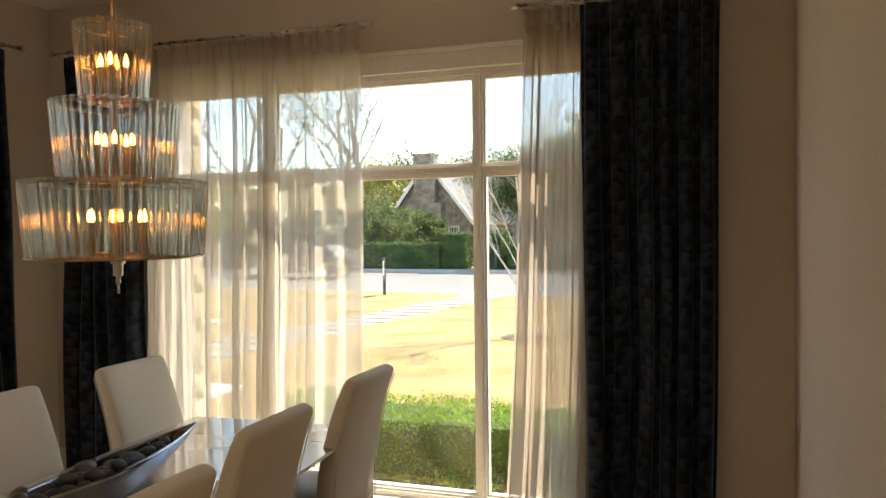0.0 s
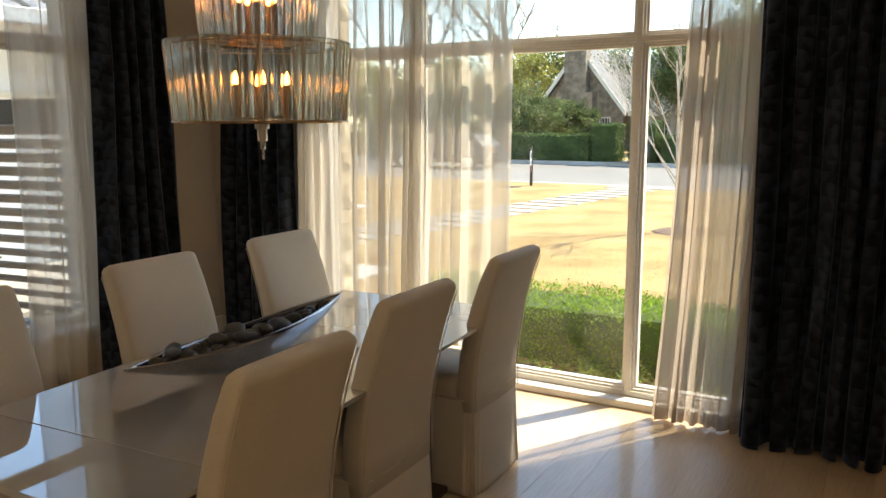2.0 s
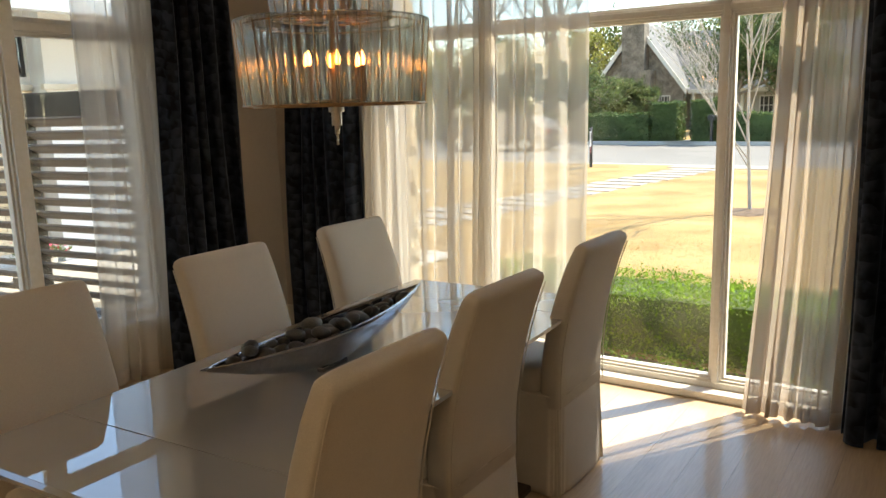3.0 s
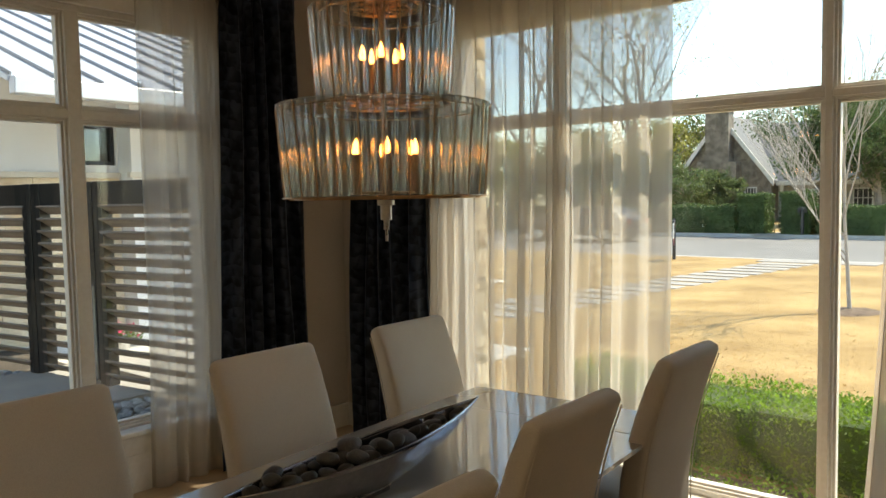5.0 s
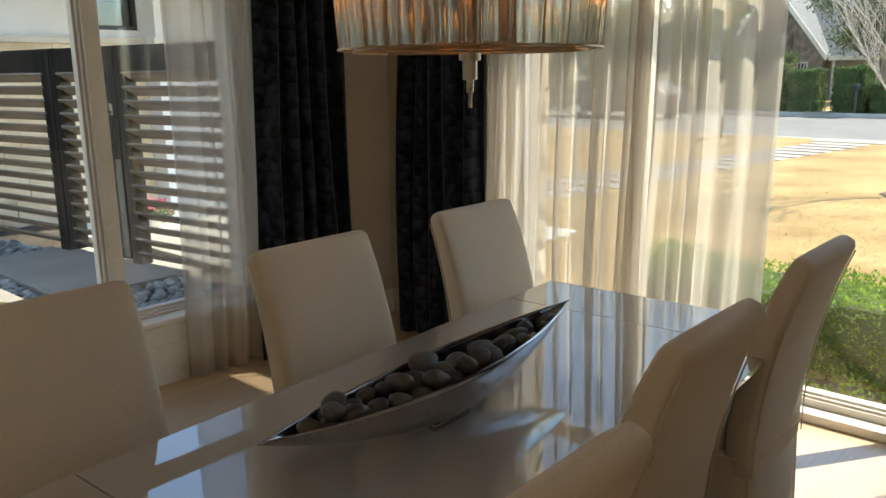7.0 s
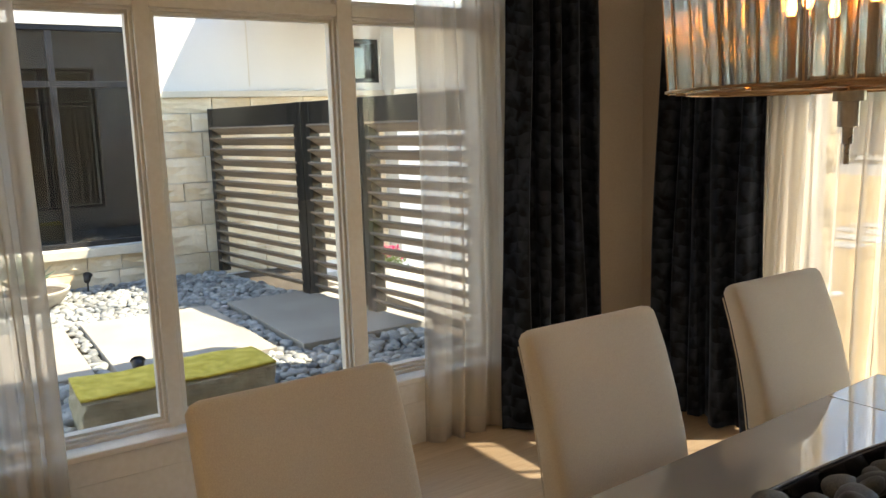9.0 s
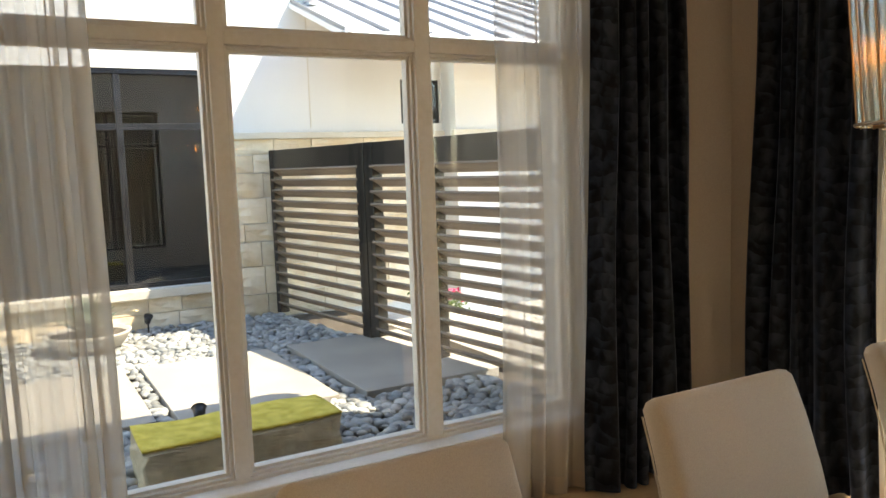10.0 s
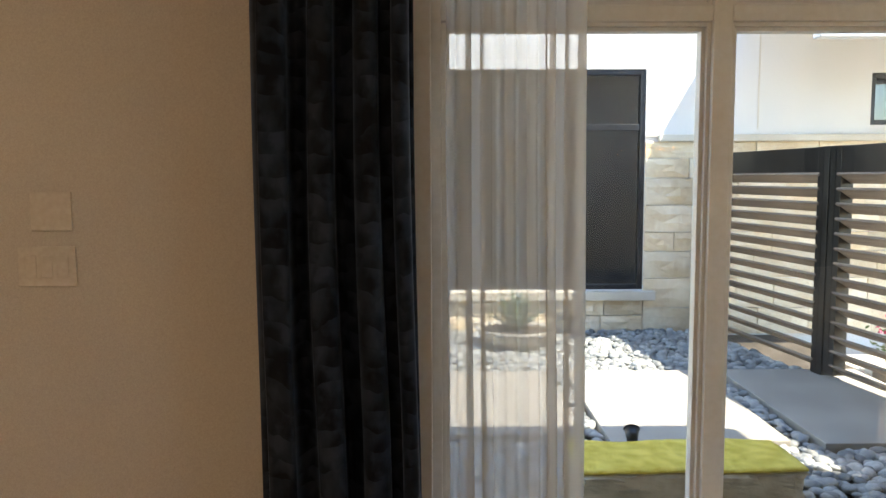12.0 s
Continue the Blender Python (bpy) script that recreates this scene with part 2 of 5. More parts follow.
structure("wall_east", boxes((EX, EX + 0.3, 4.56, FY, -0.3, CEIL_Z), (EX - 0.06, EX + 0.3, 3.0, 4.56, -0.3, CEIL_Z), (EX + 0.3, 2.9, 3.0, FY + 0.3, -0.3, CEIL_Z), (2.6, 2.9, -2.2, 3.0, -0.3, CEIL_Z), bevel=0.006), WALL, "taupe painted plaster wall beside the lawn window", "wall")
structure("wall_south", boxes((WX - 0.3, 2.9, -2.5, -2.2, -0.3, CEIL_Z)), WALL, "plain taupe painted wall closing the room", "wall")
structure("ceiling", boxes((WX - 0.3, 2.9, -2.5, FY + 0.3, CEIL_Z, CEIL_Z + 0.2)), CEIL, "plain off-white painted ceiling", "ceiling")
floor = structure("floor", boxes((WX, 2.6, -2.2, FY, -0.3, -0.009)), OAK, "pale oak plank floor with a satin finish", "floor")
roof_m = mat("roof_board", (0.3, 0.29, 0.28), (0.36, 0.35, 0.34), 2, 0.7)
structure("roof", boxes((WX - 0.75, 3.3, -2.9, FY + 0.5, CEIL_Z + 0.2, CEIL_Z + 0.42)), roof_m, "flat roof slab with a shallow overhang", "roof")
base = boxes((WX, WX + 0.018, -2.2, W_OPEN[0] - 0.1, 0, 0.15), (WX, WX + 0.018, W_OPEN[1] + 0.1, FY, 0, 0.15), (WX + 0.018, F_OPEN[0] - 0.1, FY - 0.018, FY, 0, 0.15), (F_OPEN[1] + 0.1, EX, FY - 0.018, FY, 0, 0.15), (EX - 0.018, EX, 4.58, FY - 0.018, 0, 0.15), bevel=0.004)
structure("baseboard", base, TRIM, "white painted baseboard along the walls", "baseboard")


def window(name, place, opening, us, zs, sill_z, label):
    """A fixed window: us = edges of the glass from side to side, zs = edges of the glass from below upwards."""
    o = thing(name, place, label, "window", kind="structure")
    u0, u1, z0, z1 = opening
    q = 0.024
    L, R, B, T = us[0] - q, us[-1] + q, zs[0] - q, zs[-1] + q
    part("window_frame", boxes((u0, L, -0.02, 0.09, z0, z1), (R, u1, -0.02, 0.09, z0, z1), (L, R, -0.02, 0.09, z0, B), (L, R, -0.02, 0.09, T, z1), bevel=0.003), TRIM, o)
    for a, b in zip(us[1:-1:2], us[2:-1:2]):
        part("mullion", boxes((a + q, b - q, -0.024, 0.088, B, T), bevel=0.003), TRIM, o)
    for a, b in zip(us[0::2], us[1::2]):
        part("transom", boxes((a - q, b + q, -0.022, 0.088, zs[1] + q, zs[2] - q), bevel=0.003), TRIM, o)
        for c, d in zip(zs[0::2], zs[1::2]):
            for g0, g1, v0, v1 in ((0.012, 0.0238, -0.006, 0.06), (0.0, 0.012, 0.012, 0.055)):
                bm = boxes((a - g1, a - g0, v0, v1, c - g1, d + g1), (b + g0, b + g1, v0, v1, c - g1, d + g1), (a - g0, b + g0, v0, v1, c - g1, c - g0), (a - g0, b + g0, v0, v1, d + g0, d + g1), bevel=0.0015)
                part("glazing_stop", bm, TRIM, o)
            g = part("pane", boxes((a - 0.006, b + 0.006, 0.034, 0.040, c - 0.006, d + 0.006)), PANE, o, "clear window glass")
            g.visible_shadow = False
    outer = 0.094
    part("outer_cladding", boxes((u0, L, 0.0905, outer, z0, z1), (R, u1, 0.0905, outer, z0, z1), (L, R, 0.0905, outer, z0, B), (L, R, 0.0905, outer, T, z1), (L, R, 0.0905, outer, zs[1] + q, zs[2] - q), *[(a + q, b - q, 0.0947, 0.098, B, T) for a, b in zip(us[1:-1:2], us[2:-1:2])]), BRONZE, o, "dark bronze metal cladding outside")
    w = 0.085
    part("casing", boxes((u0 - w, u0 + 0.012, -0.098, -0.0752, sill_z, z1 + w), (u1 - 0.012, u1 + w, -0.098, -0.0752, sill_z, z1 + w), (u0 + 0.012, u1 - 0.012, -0.098, -0.0752, z1 - 0.012, z1 + w), (u0 - w - 0.01, u1 + w + 0.01, -0.11, -0.0752, z1 + w, z1 + w + 0.025), bevel=0.003), TRIM, o)
    part("back_band", boxes((u0 - w - 0.012, u0 - w, -0.106, -0.0752, sill_z, z1 + w), (u1 + w, u1 + w + 0.012, -0.106, -0.0752, sill_z, z1 + w), bevel=0.003), TRIM, o)
    return o


win_w = window("window_1", pose(-4.355, 0, 0, 0, 0, 90), W_OPEN, [2.066, 2.807, 2.912, 3.613, 3.727, 4.363], [0.365, 1.888, 1.982, 2.404], 0.0, "white painted three-light window with transoms onto the courtyard")
part("window_sill", boxes((W_OPEN[0] - 0.1, W_OPEN[1] + 0.1, -0.115, -0.02, 0.300, 0.328), bevel=0.006), TRIM, win_w)
part("apron", boxes((W_OPEN[0] - 0.085, W_OPEN[1] + 0.085, -0.094, -0.0752, 0.20, 0.30), bevel=0.004), TRIM, win_w)
part("dado_panel", boxes((W_OPEN[0] + 0.012, W_OPEN[1] - 0.012, -0.084, -0.0752, 0.0, 0.20), bevel=0.002), TRIM, win_w)
win_f = window("window_2", pose(0, 5.46, 0), F_OPEN, [-3.35, -2.72, -2.64, -1.404, -1.326, -0.75], [0.095, 1.867, 1.945, 2.404], 0.0, "white painted floor-length window with transoms onto the lawn")
part("window_sill", boxes((F_OPEN[0] + 0.012, F_OPEN[1] - 0.012, -0.105, -0.02, 0.0, 0.040), bevel=0.006), TRIM, win_f)


# ---- curtains ----
def curtain(name, place, top, bottom, z0, z1, folds, depth, material, seed, label, kind_of, pinch=0.45):
    """A hanging cloth: top and bottom give its two ends along the rod; deep folds below, pinched pleats on top."""
    rng = random.Random(seed)
    o = thing(name, place, label, kind_of)
    nu, nz = folds * 14, 34
    amp = [rng.uniform(0.65, 1.2) for _ in range(folds + 2)]
    wid = np.cumsum([0] + [rng.uniform(0.5, 1.5) if material == VELVET else rng.uniform(0.4, 1.6) for _ in range(folds)])
    wid = wid / wid[-1]
    shift = [0.3 if material == VELVET else rng.choice((0.05, 0.15, 0.3, 0.8)) for _ in range(folds + 2)]
    ph = [rng.uniform(0, 6.28) for _ in range(4)]
    bm = bmesh.new()
    uv = bm.loops.layers.uv.new("UVMap")
    grid = []
    for k in range(nz + 1):
        h = k / nz                      # 0 below, 1 on top
        row = []
        for i in range(nu + 1):
            s = i / nu
            f = min(int(s * folds), folds - 1)
            q = s * folds - f
            su = wid[f] + (wid[f + 1] - wid[f]) * q
            a = amp[f] * (1 - q) + amp[f + 1] * q
            grow = pinch + (1 - pinch) * (1 - h) ** 0.5
            wob = 0.10 * math.sin(2.2 * h * 3 + ph[0] + f * 1.7) * (1 - h)
            yy = depth * grow * a * math.cos(2 * math.pi * (q + wob)) + 0.25 * depth * grow * math.sin(4 * math.pi * q + ph[1] + f)
            drift = noise.noise(Vector((s * folds * 0.7 + seed * 5, h * 2.6, seed * 3.7)))
            yy += depth * 0.55 * drift * (1.05 - h)
            if h > 0.965:
                yy *= 0.5
            lo, hi = bottom[0] + (top[0] - bottom[0]) * h, bottom[1] + (top[1] - bottom[1]) * h
            side = 0.012 * math.sin(5 * h + ph[2]) * (1 - h)
            uu = lo + (hi - lo) * su + (shift[f] * (1 - q) + shift[f + 1] * q) * depth * grow * a * math.sin(4 * math.pi * q + ph[3] * (material != VELVET)) * (1 if 0 < i < nu else 0) + side + depth * 0.45 * (1 - h) * noise.noise(Vector((s * folds * 0.5, h * 2.2 + 4, seed * 2.3))) * min(1, 6 * s, 6 * (1 - s))
            row.append(bm.verts.new((uu, yy, z0 + (z1 - z0) * h + (0.004 * math.sin(9 * s + ph[3]) if k == 0 else 0))))
        grid.append(row)
    run = (top[1] - top[0]) * 1.9
    for k in range(nz):
        for i in range(nu):
            f = bm.faces.new((grid[k][i], grid[k][i + 1], grid[k + 1][i + 1], grid[k + 1][i]))
            f.smooth = True
            for lp, (a, b) in zip(f.loops, ((i, k), (i + 1, k), (i + 1, k + 1), (i, k + 1))):
                lp[uv].uv = (a / nu * run, b / nz * (z1 - z0))
    keep = {k: [[v.co + Vector((0, -0.0025, 0.0 if r else 0.002)) for v in grid[k + r]] for r in (0, 1)] for k in (0, nz - 1)}
    cloth = part("cloth", bm, material, o)
    if material != VELVET:
        for nm, k in (("hem", 0), ("heading", nz - 1)):
            strip = bmesh.new()
            rows = [[strip.verts.new(v.copy()) for v in r] for r in keep[k]]
            for i in range(nu):
                strip.faces.new((rows[0][i], rows[0][i + 1], rows[1][i + 1], rows[1][i])).smooth = True
            part(nm, strip, VOILE_HEM, o)
    return o, cloth, wid


def pinch_pleat(x, parent):
    """A gathered pleat of the heading, narrow at its waist."""
    loops = []
    for z, w, d in ((2.575, 0.010, 0.008), (2.615, 0.017, 0.016), (2.65, 0.007, 0.008), (2.67, 0.013, 0.014), (2.697, 0.016, 0.018)):
        loops.append([(x + w * math.cos(a) * (1 + 0.35 * math.cos(3 * a)), -0.006 + d * math.sin(a) * (1 + 0.35 * math.cos(3 * a)), z) for a in np.linspace(0, 2 * math.pi, 19)[:-1]])
    part("pinch_pleat", loft(bmesh.new(), loops), VOILE_HEM, parent, smooth=True)


def drape(name, place, top, bottom, folds, depth, seed, label):
    o, cloth, _ = curtain(name, place, top, bottom, 0.012, 2.67, folds, depth, VELVET, seed, label, "curtain", 0.4)
    so = cloth.modifiers.new("thickness", "SOLIDIFY")
    so.thickness = 0.004
    return o


NAVY = "heavy navy velvet curtain with pressed triangle pattern, drawn aside"
VOIL = "sheer beige voile curtain hanging in soft folds to the floor"
drape("velvet_curtain", pose(0, 5.17, 0), (-3.96, -3.42), (-4.03, -3.37), 5, 0.05, 1, NAVY)
drape("velvet_curtain", pose(0, 5.17, 0), (-0.76, -0.11), (-0.755, -0.14), 6, 0.055, 2, NAVY)
drape("velvet_curtain", pose(-4.10, 0, 0, 0, 0, 90), (4.37, 4.88), (4.31, 4.94), 5, 0.055, 3, NAVY)
drape("velvet_curtain", pose(-4.10, 0, 0, 0, 0, 90), (1.545, 1.97), (1.525, 1.975), 4, 0.066, 4, NAVY)
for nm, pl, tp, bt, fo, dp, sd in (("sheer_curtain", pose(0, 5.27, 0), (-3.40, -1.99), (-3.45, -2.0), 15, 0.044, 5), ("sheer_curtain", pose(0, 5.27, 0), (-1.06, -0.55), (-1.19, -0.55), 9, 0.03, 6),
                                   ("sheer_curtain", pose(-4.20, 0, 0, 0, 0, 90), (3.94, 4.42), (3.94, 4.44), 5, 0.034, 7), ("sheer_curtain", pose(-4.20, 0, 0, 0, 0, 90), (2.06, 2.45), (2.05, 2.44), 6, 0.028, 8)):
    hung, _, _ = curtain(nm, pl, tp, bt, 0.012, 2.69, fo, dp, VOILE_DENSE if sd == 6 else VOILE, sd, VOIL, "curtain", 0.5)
    count = int((tp[1] - tp[0]) / 0.083)
    for k in range(count + 1):
        pinch_pleat(tp[0] + 0.01 + (tp[1] - tp[0] - 0.02) * k / count, hung)


def curtain_rod(place, a, b, rings, label):
    o = thing("curtain_rod", place, label, "curtain rod")
    part("bar", rod(bmesh.new(), (a, 0, 0), (b, 0, 0), 0.0095, seg=14), STEEL, o, smooth=True)
    for x, s in ((a, -1), (b, 1)):
        bm = bmesh.new()
        rod(bm, (x, 0, 0), (x + s * 0.03, 0, 0), 0.014, 0.014)
        rod(bm, (x + s * 0.03, 0, 0), (x + s * 0.045, 0, 0), 0.020, 0.012)
        part("finial", bm, STEEL, o)
    for x in (a + 0.06, b - 0.06):
        part("bracket", rod(boxes((x - 0.012, x + 0.012, 0.13, 0.145, -0.04, 0.04)), (x, 0, 0), (x, 0.135, 0), 0.006), STEEL, o)
    for x in rings:
        m = pose(x, 0, -0.008, 0, 90, 0)
        bm = ring(bmesh.new(), 0.017, 0.0022, 0, 18, 5)
        bmesh.ops.transform(bm, matrix=m, verts=bm.verts)
        part("curtain_ring", bm, STEEL, o)
    return o


curtain_rod(pose(0, 5.27, 2.72), -3.5, -1.95, [-3.40 + i * 0.083 for i in range(18)], "slim brushed steel curtain rod carrying the sheer curtains")
curtain_rod(pose(0, 5.27, 2.72), -1.08, -0.5, [-1.05 + i * 0.06 for i in range(9)], "slim brushed steel curtain rod carrying the sheer curtains")
curtain_rod(pose(0, 5.17, 2.70), -4.02, -3.36, [-3.95 + i * 0.09 for i in range(6)], "short brushed steel curtain rod carrying the velvet curtain")
curtain_rod(pose(0, 5.17, 2.70), -0.8, -0.05, [-0.75 + i * 0.09 for i in range(8)], "short brushed steel curtain rod carrying the velvet curtain")
curtain_rod(pose(-4.10, 0, 2.70, 0, 0, 90), 4.30, 4.96, [4.38 + i * 0.09 for i in range(6)], "short brushed steel curtain rod carrying the velvet curtain")
curtain_rod(pose(-4.10, 0, 2.70, 0, 0, 90), 1.5, 2.04, [1.55 + i * 0.09 for i in range(6)], "short brushed steel curtain rod carrying the velvet curtain")
curtain_rod(pose(-4.20, 0, 2.72, 0, 0, 90), 3.9, 4.5, [3.95 + i * 0.08 for i in range(6)], "slim brushed steel curtain rod carrying the sheer curtains")
curtain_rod(pose(-4.20, 0, 2.72, 0, 0, 90), 2.03, 2.52, [2.07 + i * 0.08 for i in range(6)], "slim brushed steel curtain rod carrying the sheer curtains")


# ---- dining table and what stands on it ----
TZ = 0.712
table = thing("dining_table", pose(-1.965, 3.388, 0, 0, 0, 3.0), "long dining table with a glossy grey glass top", "table")
hx, hy = 0.43, 1.035
for y0, y1 in ((-hy + 0.016, -hy + 0.29), (-hy + 0.293, hy - 0.293), (hy - 0.29, hy - 0.016)):
    part("tabletop", boxes((-hx, hx, y0, y1, TZ - 0.014, TZ), bevel=0.0012), TABLE, table)
for sgn in (-1, 1):     # the ends are ground to a slope
    a = [(-hx, sgn * (hy - 0.0158), TZ - 0.014), (-hx, sgn * (hy - 0.0158), TZ - 0.0002), (-hx, sgn * hy, TZ - 0.0032), (-hx, sgn * hy, TZ - 0.014)]
    bm = loft(bmesh.new(), [a, [(hx, y, z) for x, y, z in a]])
    bmesh.ops.recalc_face_normals(bm, faces=bm.faces)
    part("ground_edge", bm, TABLE, table)
part("top_frame", boxes((-hx + 0.06, hx - 0.06, -hy + 0.1, hy - 0.1, TZ - 0.055, TZ - 0.0142), bevel=0.004), TABLE_BASE, table)
for y in (-0.55, 0.55):
    part("pedestal", boxes((-0.26, 0.26, y - 0.06, y + 0.06, 0.03, TZ - 0.055), (-0.3, 0.3, y - 0.14, y + 0.14, 0.0, 0.03), bevel=0.008), TABLE_BASE, table, "dark brown lacquered pedestal")


def boat_dish():
    cx, y0, y1 = -1.957, 2.757, 3.763
    o = thing("boat_dish", pose(cx, (y0 + y1) / 2, TZ, 0, 0, 2.0), "long polished silver boat-shaped dish on the table", "dish")
    half = (y1 - y0) / 2
    outer, inner = [], []
    for i in range(41):
        s = -1 + 2 * i / 40
        w = 0.080 * max(0.02, (1 - abs(s) ** 2.0))
        sharp = 1.25
        rim = 0.134 + 0.018 * s * s + 0.007 * s
        keel = 0.014 + (rim - 0.016) * abs(s) ** 1.45
        outer.append([(w * math.cos(a), s * half, rim - (rim - keel) * abs(math.sin(a)) ** sharp) for a in np.linspace(0, math.pi, 17)])
        wi, ki = max(0.001, w - 0.004), min(rim - 0.002, keel + 0.007)
        inner.append([(wi * math.cos(a), s * half * 0.992, rim - (rim - ki) * abs(math.sin(a)) ** sharp) for a in np.linspace(math.pi, 0, 17)])
    bm = loft(bmesh.new(), [a + b for a, b in zip(outer, inner)])
    part("hull", bm, SILVER, o, smooth=True)
    part("foot", boxes((-0.012, 0.012, -0.06, 0.06, 0, 0.016), bevel=0.003), SILVER, o)
    return o


dish = boat_dish()


def pebble_mesh(seed, sub=2):
    rng = random.Random(seed)
    bm = bmesh.new()
    bmesh.ops.create_icosphere(bm, subdivisions=sub, radius=1)
    off = Vector((rng.random() * 9, rng.random() * 9, rng.random() * 9))
    for v in bm.verts:
        v.co *= 1 + 0.22 * noise.noise(v.co * 0.9 + off)
    for f in bm.faces:
        f.smooth = True
    me = bpy.data.meshes.new("pebble")
    bm.to_mesh(me)
    bm.free()
    return me


stones = [pebble_mesh(s, 3) for s in range(8)]
for me in stones:
    me.materials.append(RIVER)
DISH = pose(-1.957, 3.26, TZ, 0, 0, 2.0)
rng = random.Random(11)
laid = []
for layer, z0 in ((1, 0.120), (2, 0.139)):
    for k in range(120):
        s = rng.uniform(-0.83, 0.80)
        half_w = 0.080 * (1 - s * s) - 0.006
        r = rng.uniform(0.018, 0.036) * (1.12 - 0.45 * abs(s))
        x = rng.uniform(-1, 1) * max(0.0, half_w - r * 1.0)
        z = z0 + 0.018 * s * s + rng.uniform(-0.004, 0.004)
        if half_w < r * 0.95 or any((x - a) ** 2 + (s * 0.503 - b) ** 2 + 1.7 * (z - c) ** 2 < (0.86 * (r + q)) ** 2 for a, b, c, q in laid):
            continue
        laid.append((x, s * 0.503, z, r))
        p = new("pebble", rng.choice(stones))
        p.matrix_world = DISH @ pose(x, s * 0.503, z, rng.uniform(-22, 22), rng.uniform(-22, 22), rng.uniform(50, 130)) @ Matrix.Diagonal((r * 1.18, r * 0.92, r * 0.70, 1))
        tagged(p, "smooth dark grey river pebble lying in the silver dish", "pebble", "pebbles in the dish")


# ---- chairs ----
def rounded(cx, cz, ux, uz, thick, wide, n=32, power=5.0):
    """A flat rounded loop across y, thick along (ux, uz), about (cx, cz)."""
    out = []
    for i in range(n):
        a = 2 * math.pi * i / n
        c, s = math.cos(a), math.sin(a)
        p = math.copysign(abs(c) ** (2 / power), c) * thick / 2
        q = math.copysign(abs(s) ** (2 / power), s) * wide / 2
        out.append((cx + ux * p, q, cz + uz * p))
    return out


def parsons_chair():
    """A slip-covered chair that faces +x; its origin lies on the floor under the middle of its back's rear face."""
    o = thing("dining_chair", Matrix(), "cream linen slip-covered parsons chair with skirt to floor", "chair", "chairs round the table")
    spine = [(0.046, 0.36, 0.092), (0.045, 0.48, 0.092), (0.036, 0.58, 0.090), (0.018, 0.68, 0.086), (-0.008, 0.78, 0.080), (-0.04, 0.88, 0.074), (-0.066, 0.945, 0.068), (-0.076, 0.968, 0.062), (-0.081, 0.98, 0.048), (-0.083, 0.985, 0.026)]
    loops = []
    for i, (x, z, th) in enumerate(spine):
        a, b = spine[max(0, i - 1)], spine[min(len(spine) - 1, i + 1)]
        d = Vector((b[0] - a[0], 0, b[1] - a[1])).normalized()
        w = 0.412 + 0.012 * math.sin(min(z, 0.95) * 3.1) - (0.018 if z > 0.975 else 0) - (0.03 if z > 0.983 else 0)
        loops.append(rounded(x, z, d.z, -d.x, th, w, 40, 6.0))
    back = part("backrest", loft(bmesh.new(), loops), LINEN, o, smooth=True)
    for side in (-1, 1):
        seam = bmesh.new()
        pts = [(x - th * 0.49, side * 0.201, z) for x, z, th in spine[:-3]]
        for p, q in zip(pts, pts[1:]):
            rod(seam, p, q, 0.0022, seg=5)
        part("seam", seam, LINEN, back)
    seat = []
    for z, g in ((0.40, 0.0), (0.46, 0.006), (0.485, 0.0), (0.497, -0.03), (0.5, -0.09)):
        seat.append([(0.295 + (0.215 + g) * math.copysign(abs(math.cos(a)) ** 0.3, math.cos(a)), (0.207 + g) * math.copysign(abs(math.sin(a)) ** 0.3, math.sin(a)), z) for a in np.linspace(0, 2 * math.pi, 41)[:-1]])
    part("seat", loft(bmesh.new(), seat), LINEN, o, smooth=True)
    rng = random.Random(5)
    ph = [rng.uniform(0, 6.3) for _ in range(6)]
    skirt = []
    corner = [math.pi / 4 + k * math.pi / 2 for k in range(4)]
    for z in (0.41, 0.40, 0.34, 0.26, 0.17, 0.08, 0.03, 0.006):
        k = (0.41 - z) / 0.41
        lp = []
        for i in range(160):
            a = 2 * math.pi * i / 160
            c, s = math.cos(a), math.sin(a)
            x, y = 0.255 * math.copysign(abs(c) ** 0.16, c), 0.211 * math.copysign(abs(s) ** 0.16, s)
            ripple = 0.004 * math.sin(9 * a + ph[0] + 3 * z) + 0.003 * math.sin(23 * a + ph[1] - 5 * z)
            near = min(abs((a - t + math.pi) % (2 * math.pi) - math.pi) for t in corner)
            fold = -0.034 * math.exp(-(near / 0.03) ** 2) + 0.012 * math.exp(-((near - 0.08) / 0.045) ** 2)
            g = 1 + k * (0.012 + (ripple + fold) / 0.24) + 0.004
            lp.append((0.258 + x * g, y * g, z))
        skirt.append(lp)
    welt = bmesh.new()
    rim = [Vector((x, y, 0.405)) for x, y, _ in skirt[0]]
    for a, b in zip(rim[::4], rim[4::4] + rim[:1]):
        rod(welt, a, b, 0.0032, seg=6)
    part("welt", welt, LINEN, o, smooth=True)
    part("skirt", loft(bmesh.new(), skirt), LINEN, o, "pleated linen skirt", smooth=True)
    return o


CHAIRS = [  # x of the back's rear face, y, turn
    (-1.578, 4.280, 180), (-1.544, 3.478, 180), (-1.448, 2.785, 180),
    (-2.605, 4.222, 0), (-2.588, 3.466, 0), (-2.590, 2.706, 0)]
first = parsons_chair()
first.matrix_world = pose(CHAIRS[0][0], CHAIRS[0][1], 0, 0, 0, CHAIRS[0][2])
for x, y, a in CHAIRS[1:]:
    copy_thing(first, pose(x, y, 0, 0, 0, a))


